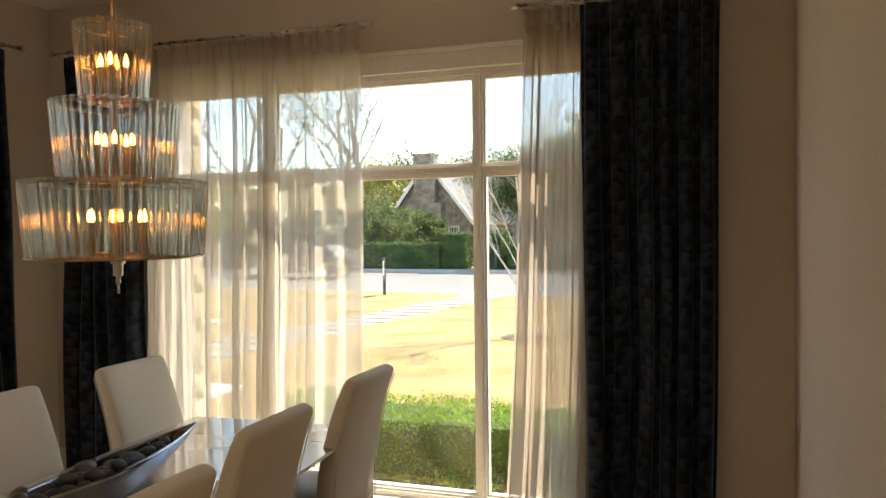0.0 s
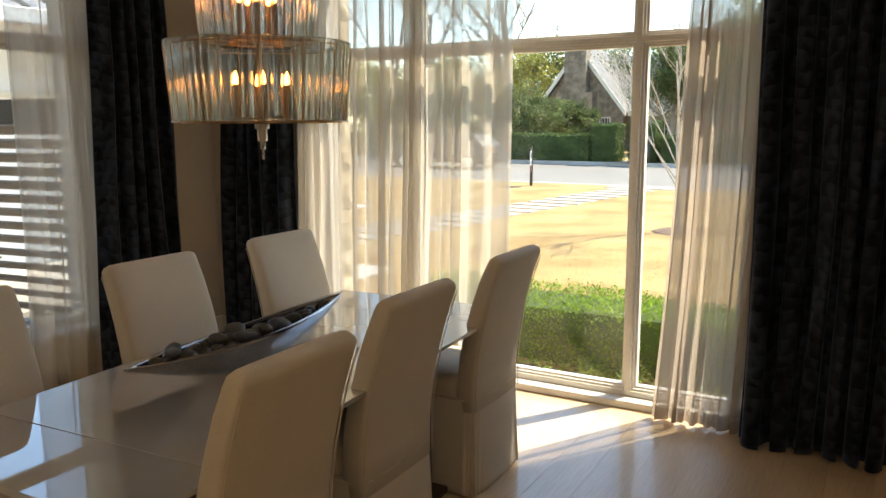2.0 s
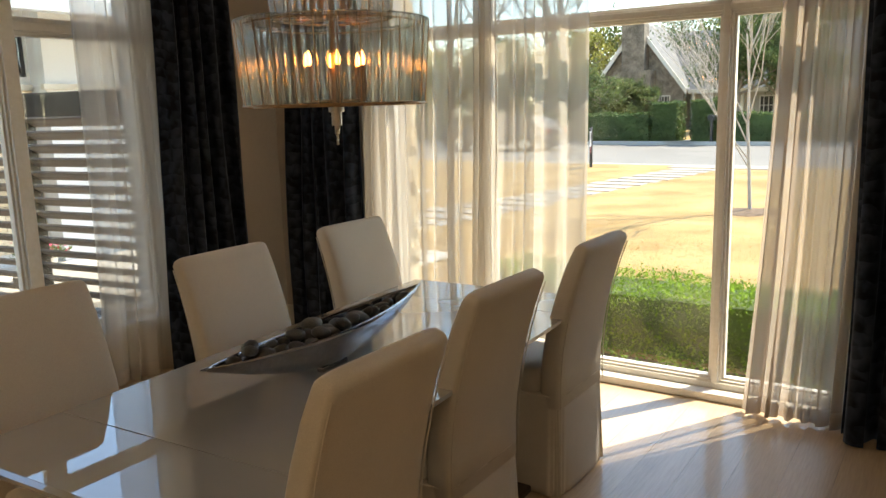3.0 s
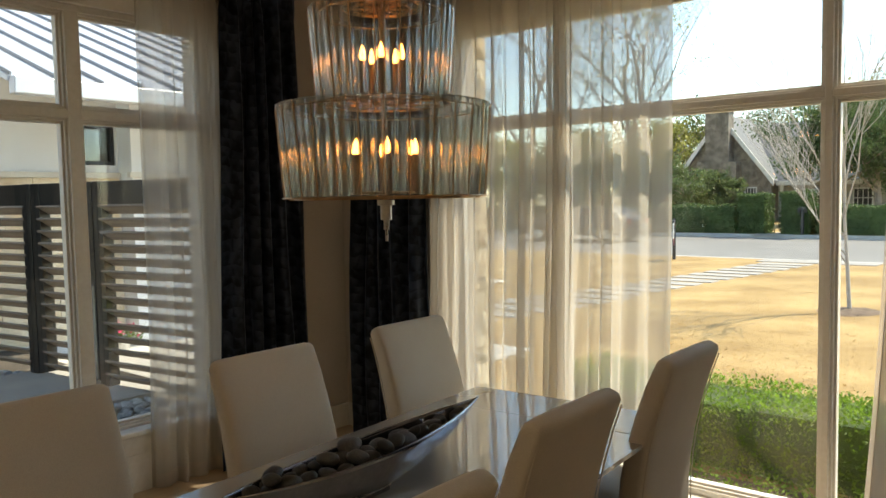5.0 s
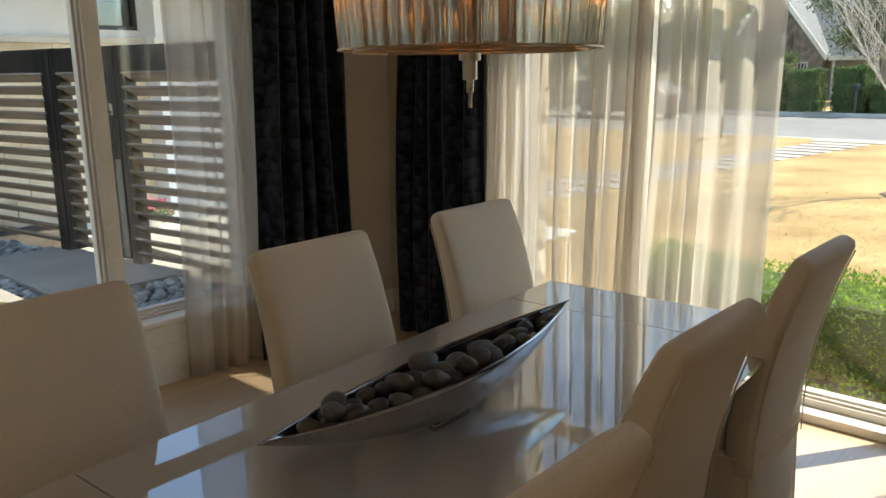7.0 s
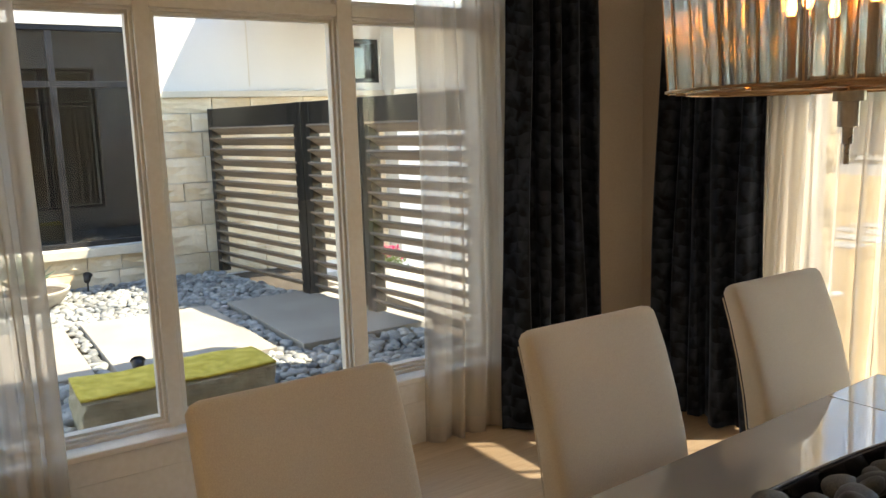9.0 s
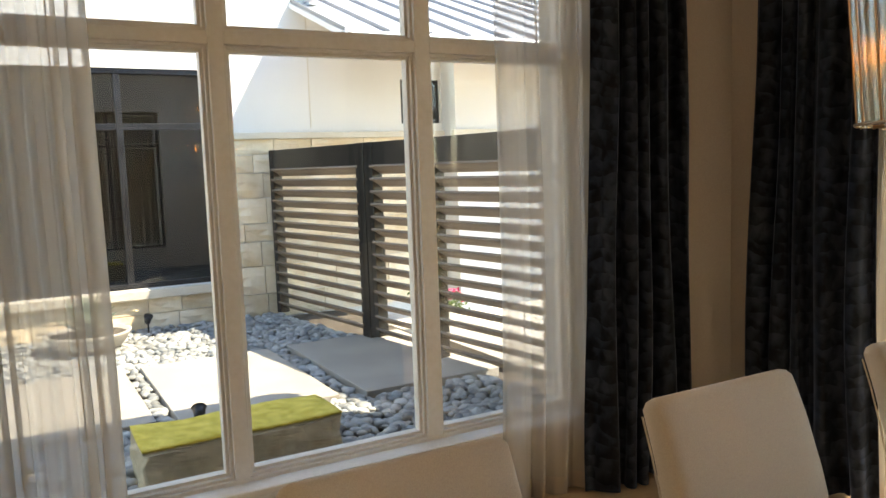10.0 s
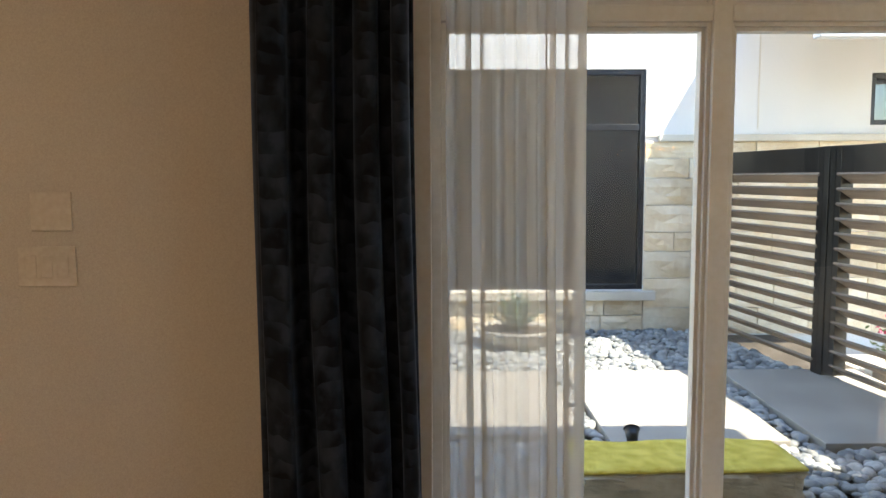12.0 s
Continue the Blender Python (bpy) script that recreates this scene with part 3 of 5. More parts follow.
# ---- chandelier ----
def chandelier():
    cx, cy = -1.99, 3.375
    o = thing("chandelier", pose(cx, cy, 0.005) @ Matrix.Diagonal((0.985, 0.985, 0.99, 1)), "three-tier chandelier of clear glass tubes with candle bulbs", "chandelier")
    tiers = [(0.262, 1.507, 0.247, 58, 6, 0.092), (0.169, 1.760, 0.25, 38, 5, 0.056), (0.094, 2.016, 0.25, 21, 4, 0.04)]
    FLARE = 0.018
    tube_r = 0.0132
    tube = bmesh.new()
    for k in range(2):
        rod(tube, (0, 0, 0), (0, 0, 1), tube_r - 0.0022 * k, seg=12, caps=False)
    for f in tube.faces:
        f.smooth = True
    for zz in (0.003, 0.997):
        lip = ring(bmesh.new(), tube_r - 0.001, 0.0016, 0, 14, 5)
        bmesh.ops.transform(lip, matrix=Matrix.Translation((0, 0, zz)) @ Matrix.Diagonal((1, 1, 4, 1)), verts=lip.verts)
        for f in lip.faces:
            f.material_index = 1
        scrap = bpy.data.meshes.new("lip")
        lip.to_mesh(scrap)
        lip.free()
        tube.from_mesh(scrap)
    tube_me = bpy.data.meshes.new("glass_tube")
    tube.to_mesh(tube_me)
    tube.free()
    tube_me.materials.append(TUBE)
    tube_me.materials.append(LIP)
    for r, z, h, n, bulbs, br in tiers:
        tier = part("tier_frame", ring(bmesh.new(), r - tube_r - 0.003, 0.0028, z), BRASS, o, "aged brass hoop")
        part("hoop", ring(bmesh.new(), r + FLARE - tube_r - 0.003, 0.0028, z + h * 0.965), BRASS, tier)
        part("hoop", ring(bmesh.new(), r + tube_r + 0.003, 0.0022, z + 0.004), BRASS, tier)
        for i in range(8):
            a = i * math.pi / 4
            part("spoke", rod(bmesh.new(), (0.01 * math.cos(a), 0.01 * math.sin(a), z), (r * math.cos(a), r * math.sin(a), z), 0.0025, seg=6), BRASS, tier)
        part("hoop", ring(bmesh.new(), br, 0.004, z + 0.015, 32), BRASS, tier)
        for i in range(0, n, 2):
            a = 2 * math.pi * (i + 0.5) / n
            q = r + tube_r
            part("wire", rod(bmesh.new(), (q * math.cos(a), q * math.sin(a), z), ((q + FLARE) * math.cos(a), (q + FLARE) * math.sin(a), z + h * 0.97), 0.0017, seg=5), BRASS, tier)
        for i in range(n):
            a = 2 * math.pi * i / n
            g = part("glass_tube", tube_me, None, tier)
            g.matrix_basis = pose(r * math.cos(a), r * math.sin(a), z + 0.004, 0, 0, math.degrees(a)) @ pose(0, 0, 0, 0, math.degrees(math.atan2(FLARE, h)), 0) @ Matrix.Diagonal((1, 1, h, 1))
        for i in range(bulbs):
            a = 2 * math.pi * (i + 0.3) / bulbs
            x, y = br * math.cos(a), br * math.sin(a)
            c = part("candle", rod(bmesh.new(), (x, y, z + 0.01), (x, y, z + 0.118), 0.010, seg=14), CANDLE, o, smooth=False)
            b = part("bulb", turned(bmesh.new(), [(0.005, 0.118), (0.0082, 0.127), (0.0085, 0.134), (0.006, 0.147), (0.0025, 0.156), (0.0007, 0.161)], 12, (x, y, z)), FLAME, o, "glowing flame-shaped bulb", smooth=True)
    part("stem", rod(bmesh.new(), (0, 0, 1.5), (0, 0, 3.05), 0.009), BRASS, o)
    part("finial", turned(bmesh.new(), [(0.004, 1.389), (0.004, 1.42), (0.008, 1.421), (0.008, 1.447), (0.016, 1.448), (0.016, 1.487), (0.024, 1.488), (0.024, 1.503)], 20), STEEL, o, "stepped brushed metal finial", smooth=False)
    part("canopy", turned(bmesh.new(), [(0.075, 3.045), (0.075, 3.075)], 28), BRASS, o)
    return o


chandelier()


# ---- switches ----
def wall_plate(place, w, h, rockers, label):
    o = thing("light_switch", place, label, "light switch")
    part("plate", boxes((-w / 2, w / 2, -0.007, 0, -h / 2, h / 2), bevel=0.002), PLATE, o)
    for i in range(rockers):
        x = (i - (rockers - 1) / 2) * 0.046
        part("rocker", boxes((x - 0.0165, x + 0.0165, -0.0105, -0.007, -0.033, 0.033), bevel=0.0015), PLATE, o)
    return o


wall_plate(pose(WX, 0.903, 1.211, 0, 0, 90), 0.168, 0.116, 3, "three-gang rocker switch plate in wall-coloured plastic")
wall_plate(pose(WX, 0.921, 1.370, 0, 0, 90), 0.118, 0.112, 0, "blank square cover plate in wall-coloured plastic")


# ---- unseen ceiling lamps, added and placed to warm the walls and chairs ----
DL = glow("fill_lamp_glow", (1.0, 0.83, 0.64), 40.0)
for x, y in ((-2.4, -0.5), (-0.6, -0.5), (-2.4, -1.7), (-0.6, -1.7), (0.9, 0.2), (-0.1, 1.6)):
    o = thing("downlight", pose(x, y, CEIL_Z), "unseen small round ceiling lamp added to fill the room with warm light", "ceiling light", "recessed ceiling lights")
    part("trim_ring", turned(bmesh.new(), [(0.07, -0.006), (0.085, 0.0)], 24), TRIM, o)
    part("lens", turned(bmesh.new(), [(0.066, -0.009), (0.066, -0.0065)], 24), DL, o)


# ---- courtyard ----
GZ = -0.02
STONE = mat("limestone", (0.60, 0.47, 0.30), (0.76, 0.66, 0.50), 2.2, 0.85, bump=0.9, fine=24, vary=0.16, coords="World")
STUCCO = mat("white_stucco", (0.68, 0.67, 0.645), (0.74, 0.73, 0.71), 1.5, 0.85, bump=0.15, fine=120)
CAST = mat("cast_stone", (0.55, 0.50, 0.41), (0.63, 0.58, 0.49), 4, 0.8, bump=0.2)
BLACKSTEEL = mat("blackened_steel", (0.03, 0.03, 0.031), (0.055, 0.054, 0.052), 4, 0.32, 0.7, 0.05)
BRUSHED = mat("brushed_guard_steel", (0.16, 0.165, 0.165), (0.24, 0.245, 0.245), 5, 0.4, 0.8, 0.04, fine=90, stretch=(1, 1, 0.1))
SPOTBLACK = mat("black_spot_paint", (0.012, 0.012, 0.013), (0.02, 0.02, 0.021), 12, 0.45, bump=0.05)
SLAT = mat("weathered_cedar", (0.15, 0.115, 0.088), (0.25, 0.20, 0.155), 4, 0.7, bump=0.25, fine=40, stretch=(0.4, 6, 6), vary=0.15)
SLAB = mat("concrete_slab", (0.30, 0.28, 0.245), (0.37, 0.345, 0.305), 2.2, 0.8, bump=0.12, fine=90, vary=0.05)
METALROOF = mat("standing_seam", (0.60, 0.61, 0.63), (0.66, 0.67, 0.69), 1, 0.4, 0.4, 0.02)
SEAM = mat("dark_roof_seam", (0.20, 0.205, 0.215), (0.25, 0.255, 0.265), 1, 0.4, 0.4, 0.02)
# near-black colour stands in for the shade of unlit interiors behind glass
ROOMSHADE = mat("unlit_room_shade", (0.03, 0.03, 0.028), (0.05, 0.048, 0.045), 1, 0.9, bump=0)
MOSS = mat("moss_on_stone", (0.56, 0.42, 0.04), (0.78, 0.62, 0.12), 14, 0.95, bump=0.5, fine=70)
ROCK = mat("brown_field_stone", (0.30, 0.245, 0.155), (0.50, 0.42, 0.29), 5, 0.9, bump=0.8, fine=22)
RIVERBED = mat("grey_pebbles", (0.20, 0.215, 0.215), (0.38, 0.385, 0.37), 3.5, 0.6, bump=0.1, fine=60)
SOIL = mat("dark_soil", (0.05, 0.04, 0.03), (0.09, 0.075, 0.06), 6, 0.95, bump=0.6, fine=30)
POTCLAY = mat("pale_concrete_pot", (0.40, 0.37, 0.32), (0.50, 0.47, 0.41), 4, 0.8, bump=0.2)
AGAVE = mat("agave_leaf", (0.10, 0.15, 0.10), (0.20, 0.26, 0.17), 8, 0.5, bump=0.05)

HX = -9.6
wing = thing("courtyard_wing", pose(0, 0, -0.3), "house wing with limestone base, white stucco and metal roof", "house")
D = 0.3
W1 = (1.60, 4.03, 0.365, 2.487)
CJ, RET = 5.12, 6.72         # end of the tall wall; start of the wall that stands forward
U = HX + 0.31
part("wall", boxes((HX - 0.3, HX - 0.02, -3.0, W1[0], 0, 1.85 + D), (HX - 0.3, HX - 0.02, W1[1], 9.3, 0, 1.85 + D), (HX - 0.3, HX - 0.02, W1[0], W1[1], 0, W1[2] + D), (HX - 0.3, HX, -3.0, W1[0], 1.85 + D, 4.6 + D), (HX - 0.3, HX, W1[1], CJ, 1.85 + D, 4.6 + D), (HX - 0.3, HX, W1[0], W1[1], W1[3] + D, 4.6 + D), (HX - 0.3, HX, CJ, 6.19, 1.85 + D, 3.2 + D), (HX - 0.3, HX, 6.69, RET, 1.85 + D, 3.2 + D), (HX - 0.3, HX, 6.19, 6.69, 1.85 + D, 1.952 + D), (HX - 0.3, HX, 6.19, 6.69, 2.448 + D, 3.2 + D)), STUCCO, wing, "white stucco wall")
part("forward_wall", boxes((HX - 0.3, U, RET, 9.3, 1.85 + D, 2.8 + D), (HX - 0.02, U - 0.03, RET + 0.02, 9.3, 0, 1.85 + D), bevel=0.004), STUCCO, wing, "white stucco wall")
for y0, y1, x in ((W1[1] + 0.12, RET, HX), (-3.0, W1[0] - 0.12, HX), (RET - 0.05, 9.3, U)):
    part("ledge", boxes((x - 0.02, x + 0.05, y0, y1, 1.80 + D, 1.865 + D), bevel=0.006), CAST, wing)
part("control_joint", boxes((HX, HX + 0.004, 5.10, 5.112, 1.91 + D, 4.6 + D)), CAST, wing)
part("gutter_end", boxes((HX + 0.0, HX + 0.30, CJ - 0.04, CJ + 0.06, 3.20 + D, 3.42 + D), bevel=0.02), METALROOF, wing, "folded grey metal gutter end")
part("gutter_bracket", rod(boxes((HX + 0.02, HX + 0.16, CJ - 0.02, CJ + 0.04, 3.17 + D, 3.20 + D)), (HX, CJ, 3.185 + D), (HX + 0.2, CJ + 0.1, 3.165 + D), 0.012), METALROOF, wing)
EAVE = -8.2
SLOPE = pose(EAVE, 0, 2.64 + D) @ pose(0, 0, 0, 0, 20, 0)
part("roof", boxes((-7, 0, 4.93, 9.8, 0, 0.05)), METALROOF, wing, "standing seam metal roof").matrix_basis = SLOPE
part("gutter", boxes((EAVE - 0.02, EAVE + 0.11, 4.95, 9.8, 2.52 + D, 2.685 + D), bevel=0.012), METALROOF, wing, "square pale metal gutter")
for i in range(11):
    y = 4.95 + i * 0.44
    part("roof_seam", boxes((-7, -0.01, y, y + 0.018, 0.05, 0.085)), SEAM, wing).matrix_basis = SLOPE


def dark_window(y0, y1, z0, z1, mulls, rails):
    f = boxes((HX - 0.1, HX - 0.02, y0, y0 + 0.05, z0, z1), (HX - 0.1, HX - 0.02, y1 - 0.05, y1, z0, z1), (HX - 0.1, HX - 0.02, y0 + 0.05, y1 - 0.05, z0, z0 + 0.05), (HX - 0.1, HX - 0.02, y0 + 0.05, y1 - 0.05, z1 - 0.05, z1), bevel=0.004)
    w = part("window", f, BRONZE, wing, "dark bronze window with reflecting glass")
    for m in mulls:
        part("mullion", boxes((HX - 0.095, HX - 0.025, m - 0.03, m + 0.03, z0 + 0.05, z1 - 0.05), bevel=0.003), BRONZE, w)
    for r in rails:
        part("rail", boxes((HX - 0.09, HX - 0.03, y0 + 0.05, y1 - 0.05, r - 0.03, r + 0.03), bevel=0.003), BRONZE, w)
    part("pane", boxes((HX - 0.066, HX - 0.06, y0 + 0.04, y1 - 0.04, z0 + 0.04, z1 - 0.04)), DARKGLASS, w)
    # added box behind the pane; its dark colour replaces an unlit room's shade
    part("room_behind", boxes((HX - 2.2, HX - 2.15, y0 - 0.5, y1 + 0.5, z0 - 0.3, z1 + 0.3), (HX - 2.2, HX - 0.3, y0 - 0.55, y0 - 0.5, z0 - 0.3, z1 + 0.3), (HX - 2.2, HX - 0.3, y1 + 0.5, y1 + 0.55, z0 - 0.3, z1 + 0.3), (HX - 2.2, HX - 0.3, y0 - 0.5, y1 + 0.5, z1 + 0.3, z1 + 0.35), (HX - 2.2, HX - 0.3, y0 - 0.5, y1 + 0.5, z0 - 0.35, z0 - 0.3)), ROOMSHADE, w)


DARKGLASS = clear("dark_window_glass", (0.50, 0.55, 0.54), 0.115, 0.9)
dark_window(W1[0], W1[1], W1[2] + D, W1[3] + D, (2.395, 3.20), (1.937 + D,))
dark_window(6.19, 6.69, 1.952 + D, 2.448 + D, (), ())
part("window_sill", boxes((HX - 0.02, HX + 0.07, W1[0] - 0.1, W1[1] + 0.11, 0.265 + D, 0.355 + D), bevel=0.008), CAST, wing)

# limestone blocks
block = bmesh.new()
box(block, 0, 1, 0, 1, 0, 1)
bmesh.ops.subdivide_edges(block, edges=block.edges, cuts=2, use_grid_fill=True)
for v in block.verts:
    if v.co.x > 0.99 and 0.05 < v.co.y < 0.95 and 0.05 < v.co.z < 0.95:
        v.co.x += 0.55 + 0.9 * noise.noise(v.co * 5)
block_me = bpy.data.meshes.new("stone_block")
block.to_mesh(block_me)
block.free()
block_me.materials.append(STONE)
rng = random.Random(3)


def stone_face(parent, y0, y1, z0, z1, x, course=0.262, way=1, name="stone_block"):
    z = z0
    while z < z1 - 0.02:
        hgt = min(course * rng.choice((0.72, 1.0, 1.0, 1.12)), z1 - z)
        if z1 - z - hgt < 0.09:
            hgt = z1 - z
        y = y0
        while y < y1 - 0.01:
            ln = min(rng.uniform(0.28, 0.66), y1 - y)
            if y1 - y - ln < 0.12:
                ln = y1 - y
            b = part(name, block_me, None, parent)
            b.matrix_basis = Matrix.Translation((x, y + 0.005, z + 0.005)) @ Matrix.Diagonal((0.024 * rng.uniform(0.8, 1.3) * way, ln - 0.008, hgt - 0.008, 1))
            y += ln
        z += hgt


stone_face(wing, W1[1] + 0.0, RET, 0.22, 1.80 + D, HX - 0.02)
stone_face(wing, -0.4, W1[1], 0.22, 0.265 + D, HX - 0.02)
stone_face(wing, -0.4, W1[0], 0.265 + D, 1.80 + D, HX - 0.02)

# louvred steel fence and gate
FA, FB = Vector((-9.56, 4.662, 0)), Vector((-4.75, 5.311, 0))
FDIR = (FB - FA).normalized()
FROT = math.degrees(math.atan2(FDIR.y, FDIR.x))
slat_bm = bmesh.new()
box(slat_bm, 0, 1, -0.06, 0.06, -0.009, 0.009, 0.0)
slat_me = bpy.data.meshes.new("slat")
slat_bm.to_mesh(slat_me)
slat_bm.free()
slat_me.materials.append(SLAT)


def louvre_panel(name, s0, s1, p0, p1, label, gate=False):
    """A framed panel from s0 to s1 along the fence; p0 and p1 are the widths of its two uprights."""
    o = thing(name, Matrix.Translation(FA + FDIR * s0 + Vector((0, 0, GZ))) @ pose(0, 0, 0, 0, 0, FROT), label, "gate" if gate else "fence")
    w, h, rail = s1 - s0, 1.70, 0.19
    foot = 0.04 if gate else 0.0
    for x0, x1 in ((0, p0), (w - p1, w)):
        post = part("post", boxes((x0, x1, -0.05, 0.05, foot, h), bevel=0.004), BLACKSTEEL, o)
        part("weld_seam", boxes(((x0 + x1) / 2 - 0.003, (x0 + x1) / 2 + 0.003, -0.0525, -0.049, foot + 0.02, h - 0.02)), BLACKSTEEL, post)
    part("top_rail", boxes((p0, w - p1, -0.045, 0.045, h - rail, h - 0.002), bevel=0.004), BLACKSTEEL, o)
    n = 14
    for i in range(n):
        z = 0.085 + i * (h - rail - 0.125) / (n - 1)
        sl = part("slat", slat_me, None, o)
        sl.matrix_basis = pose(p0 - 0.03, -0.012, z, -33, 0, 0) @ Matrix.Diagonal((w - p0 - p1 + 0.06, 1, 1, 1))
    if gate:
        x = w - p1
        part("latch_plate", boxes((x + 0.035, x + 0.075, -0.058, -0.05, 1.18, 1.27), bevel=0.002), STEEL, o, "small pale steel latch plate")
        bm = rod(bmesh.new(), (x + 0.02, -0.085, 0.90), (x + 0.02, -0.085, 1.05), 0.009)
        for z in (0.915, 1.035):
            rod(bm, (x + 0.02, -0.085, z), (x + 0.02, -0.05, z), 0.007)
        part("handle", bm, SPOTBLACK, o, "black pull handle")
        plate = part("kick_plate", boxes((x + 0.05, w - 0.004, -0.058, -0.051, 0.06, 0.84), bevel=0.002), BRUSHED, o, "grey brushed steel guard plate")
        for z in (0.12, 0.45, 0.78):
            part("screw", rod(bmesh.new(), (x + 0.075, -0.058, z), (x + 0.075, -0.061, z), 0.006, seg=8), STEEL, plate)
    return o


louvre_panel("louvre_fence", 0.0, 1.87, 0.085, 0.13, "black steel fence panel with tilted brown cedar slats")
louvre_panel("louvre_gate", 1.885, 2.745, 0.125, 0.125, "black steel gate with tilted brown cedar slats, closed", True)
louvre_panel("louvre_fence", 2.76, 4.85, 0.12, 0.10, "black steel fence panel with tilted brown cedar slats")

# slabs, rock bench, spot lights, agave
structure("courtyard_bed", boxes((-9.6, WX - 0.3, -2.5, 5.4, -0.39, GZ - 0.07)), SOIL, "dark bed below the courtyard pebbles", "ground")
paving = thing("paving", pose(0, 0, GZ), "large pale concrete slabs set among pebbles", "paving", kind="structure")
SLABS = [(-7.88, -6.27, 2.99, 4.00), (-7.88, -6.40, 1.76, 2.87), (-7.88, -6.35, 0.5, 1.63), (-7.90, -6.22, 4.17, 5.22), (-7.9, -6.3, 5.36, 6.0)]
for x0, x1, y0, y1 in SLABS:
    part("slab", boxes((x0, x1, y0, y1, -0.06, 0.012), bevel=0.006), SLAB, paving)


def rock_bench():
    o = thing("rock_bench", pose(0, 0, GZ), "long rough brown stone block with mossy top", "rock")
    x0, x1, y0, y1, h = -5.69, -5.275, 2.63, 3.63, 0.205
    bm = bmesh.new()
    box(bm, x0, x1, y0, y1, -0.08, h, 0.012)
    bmesh.ops.subdivide_edges(bm, edges=[e for e in bm.edges if e.calc_length() > 0.1], cuts=14, use_grid_fill=True)
    for v in bm.verts:
        if v.co.z < h - 0.01:
            v.co += Vector((1, 1, 0.2)) * 0.035 * noise.noise(v.co * 7) + Vector((1, 1, 0)) * 0.012 * noise.noise(v.co * 23)
        else:
            v.co.z += 0.014 * noise.noise(v.co * 4)
    part("stone", bm, ROCK, o, smooth=False)
    top = bmesh.new()
    nx, ny = 10, 34
    g = [[top.verts.new((x0 + 0.006 + (x1 - x0 - 0.012) * i / nx, y0 + 0.006 + (y1 - y0 - 0.012) * j / ny, h + 0.006 + 0.014 * noise.noise(Vector((x0 + (x1 - x0) * i / nx, y0 + (y1 - y0) * j / ny, h)) * 4) + 0.003 * noise.noise(Vector((i, j, 0.5))))) for j in range(ny + 1)] for i in range(nx + 1)]
    for i in range(nx):
        for j in range(ny):
            top.faces.new((g[i][j], g[i + 1][j], g[i + 1][j + 1], g[i][j + 1]))
    m = part("moss", top, MOSS, o, "yellow-green moss", smooth=True)
    m.modifiers.new("thickness", "SOLIDIFY").thickness = -0.01
    return o


rock_bench()


def spot_light(x, y, turn):
    o = thing("garden_spot", pose(x, y, GZ, 0, 0, turn), "small black garden spot light on a spike", "garden light")
    part("spike", rod(bmesh.new(), (0, 0, -0.04), (0, 0, 0.09), 0.008), SPOTBLACK, o)
    part("head", rod(bmesh.new(), (-0.03, 0, 0.085), (0.03, 0, 0.135), 0.026, 0.040, 20), SPOTBLACK, o, smooth=True)
    rim = ring(bmesh.new(), 0.039, 0.005, 0, 24, 6)
    bmesh.ops.transform(rim, matrix=Matrix.Translation((0.031, 0, 0.136)) @ Vector((0.06, 0, 0.05)).to_track_quat("Z", "Y").to_matrix().to_4x4(), verts=rim.verts)
    part("bezel", rim, SPOTBLACK, o)


spot_light(-6.08, 3.06, 170)
spot_light(-9.4, 3.29, 160)


def agave():
    o = thing("potted_agave", pose(-8.9, 2.72, GZ) @ Matrix.Diagonal((0.76, 0.76, 0.9, 1)), "spiky grey-green agave in a low round concrete bowl", "potted plant")
    part("bowl", turned(bmesh.new(), [(0.30, 0.0), (0.40, 0.06), (0.46, 0.15), (0.47, 0.17), (0.44, 0.17), (0.42, 0.13)], 36), POTCLAY, o, smooth=True)
    part("soil", turned(bmesh.new(), [(0.42, 0.12), (0.42, 0.14)], 30), SOIL, o)
    rng = random.Random(9)
    for i in range(30):
        a, lean = i * 2.4, 0.25 + 0.028 * i
        ln, w = rng.uniform(0.38, 0.55), rng.uniform(0.03, 0.042)
        bm = bmesh.new()
        loops = []
        for k in range(8):
            s = k / 7
            rad = ln * s * math.sin(lean) * 0.9 + 0.03
            z = 0.13 + ln * s * math.cos(lean) - 0.06 * s * s * lean
            ww = w * (0.8 + 0.9 * s * (1 - s) * 2) * (1 - s) ** 0.55 + 0.0008
            c, sn = math.cos(a), math.sin(a)
            loops.append([(rad * c - ww * sn, rad * sn + ww * c, z + 0.3 * ww), (rad * c, rad * sn, z - 0.25 * ww), (rad * c + ww * sn, rad * sn - ww * c, z + 0.3 * ww), (rad * c, rad * sn, z + 0.05 * ww)])
        part("leaf", loft(bm, loops), AGAVE, o, smooth=True)
    return o


agave()


def scatter(name, label, category, material, base_verts, base_faces, mats, kind="stuff", smooth=True):
    """Many small copies of one shape joined into one mesh; mats: array of 4x4."""
    v = np.concatenate([np.asarray(base_verts), np.ones((len(base_verts), 1))], 1)
    allv = np.einsum("nij,kj->nki", mats, v)[..., :3].reshape(-1, 3)
    f = np.asarray(base_faces)
    allf = (f[None] + (np.arange(len(mats)) * len(base_verts))[:, None, None]).reshape(-1, f.shape[1])
    me = bpy.data.meshes.new(name)
    me.from_pydata(allv.tolist(), [], allf.tolist())
    me.materials.append(material)
    if smooth:
        me.polygons.foreach_set("use_smooth", np.ones(len(me.polygons), bool))
    me.update()
    return tagged(new(name, me), label, category, kind=kind)


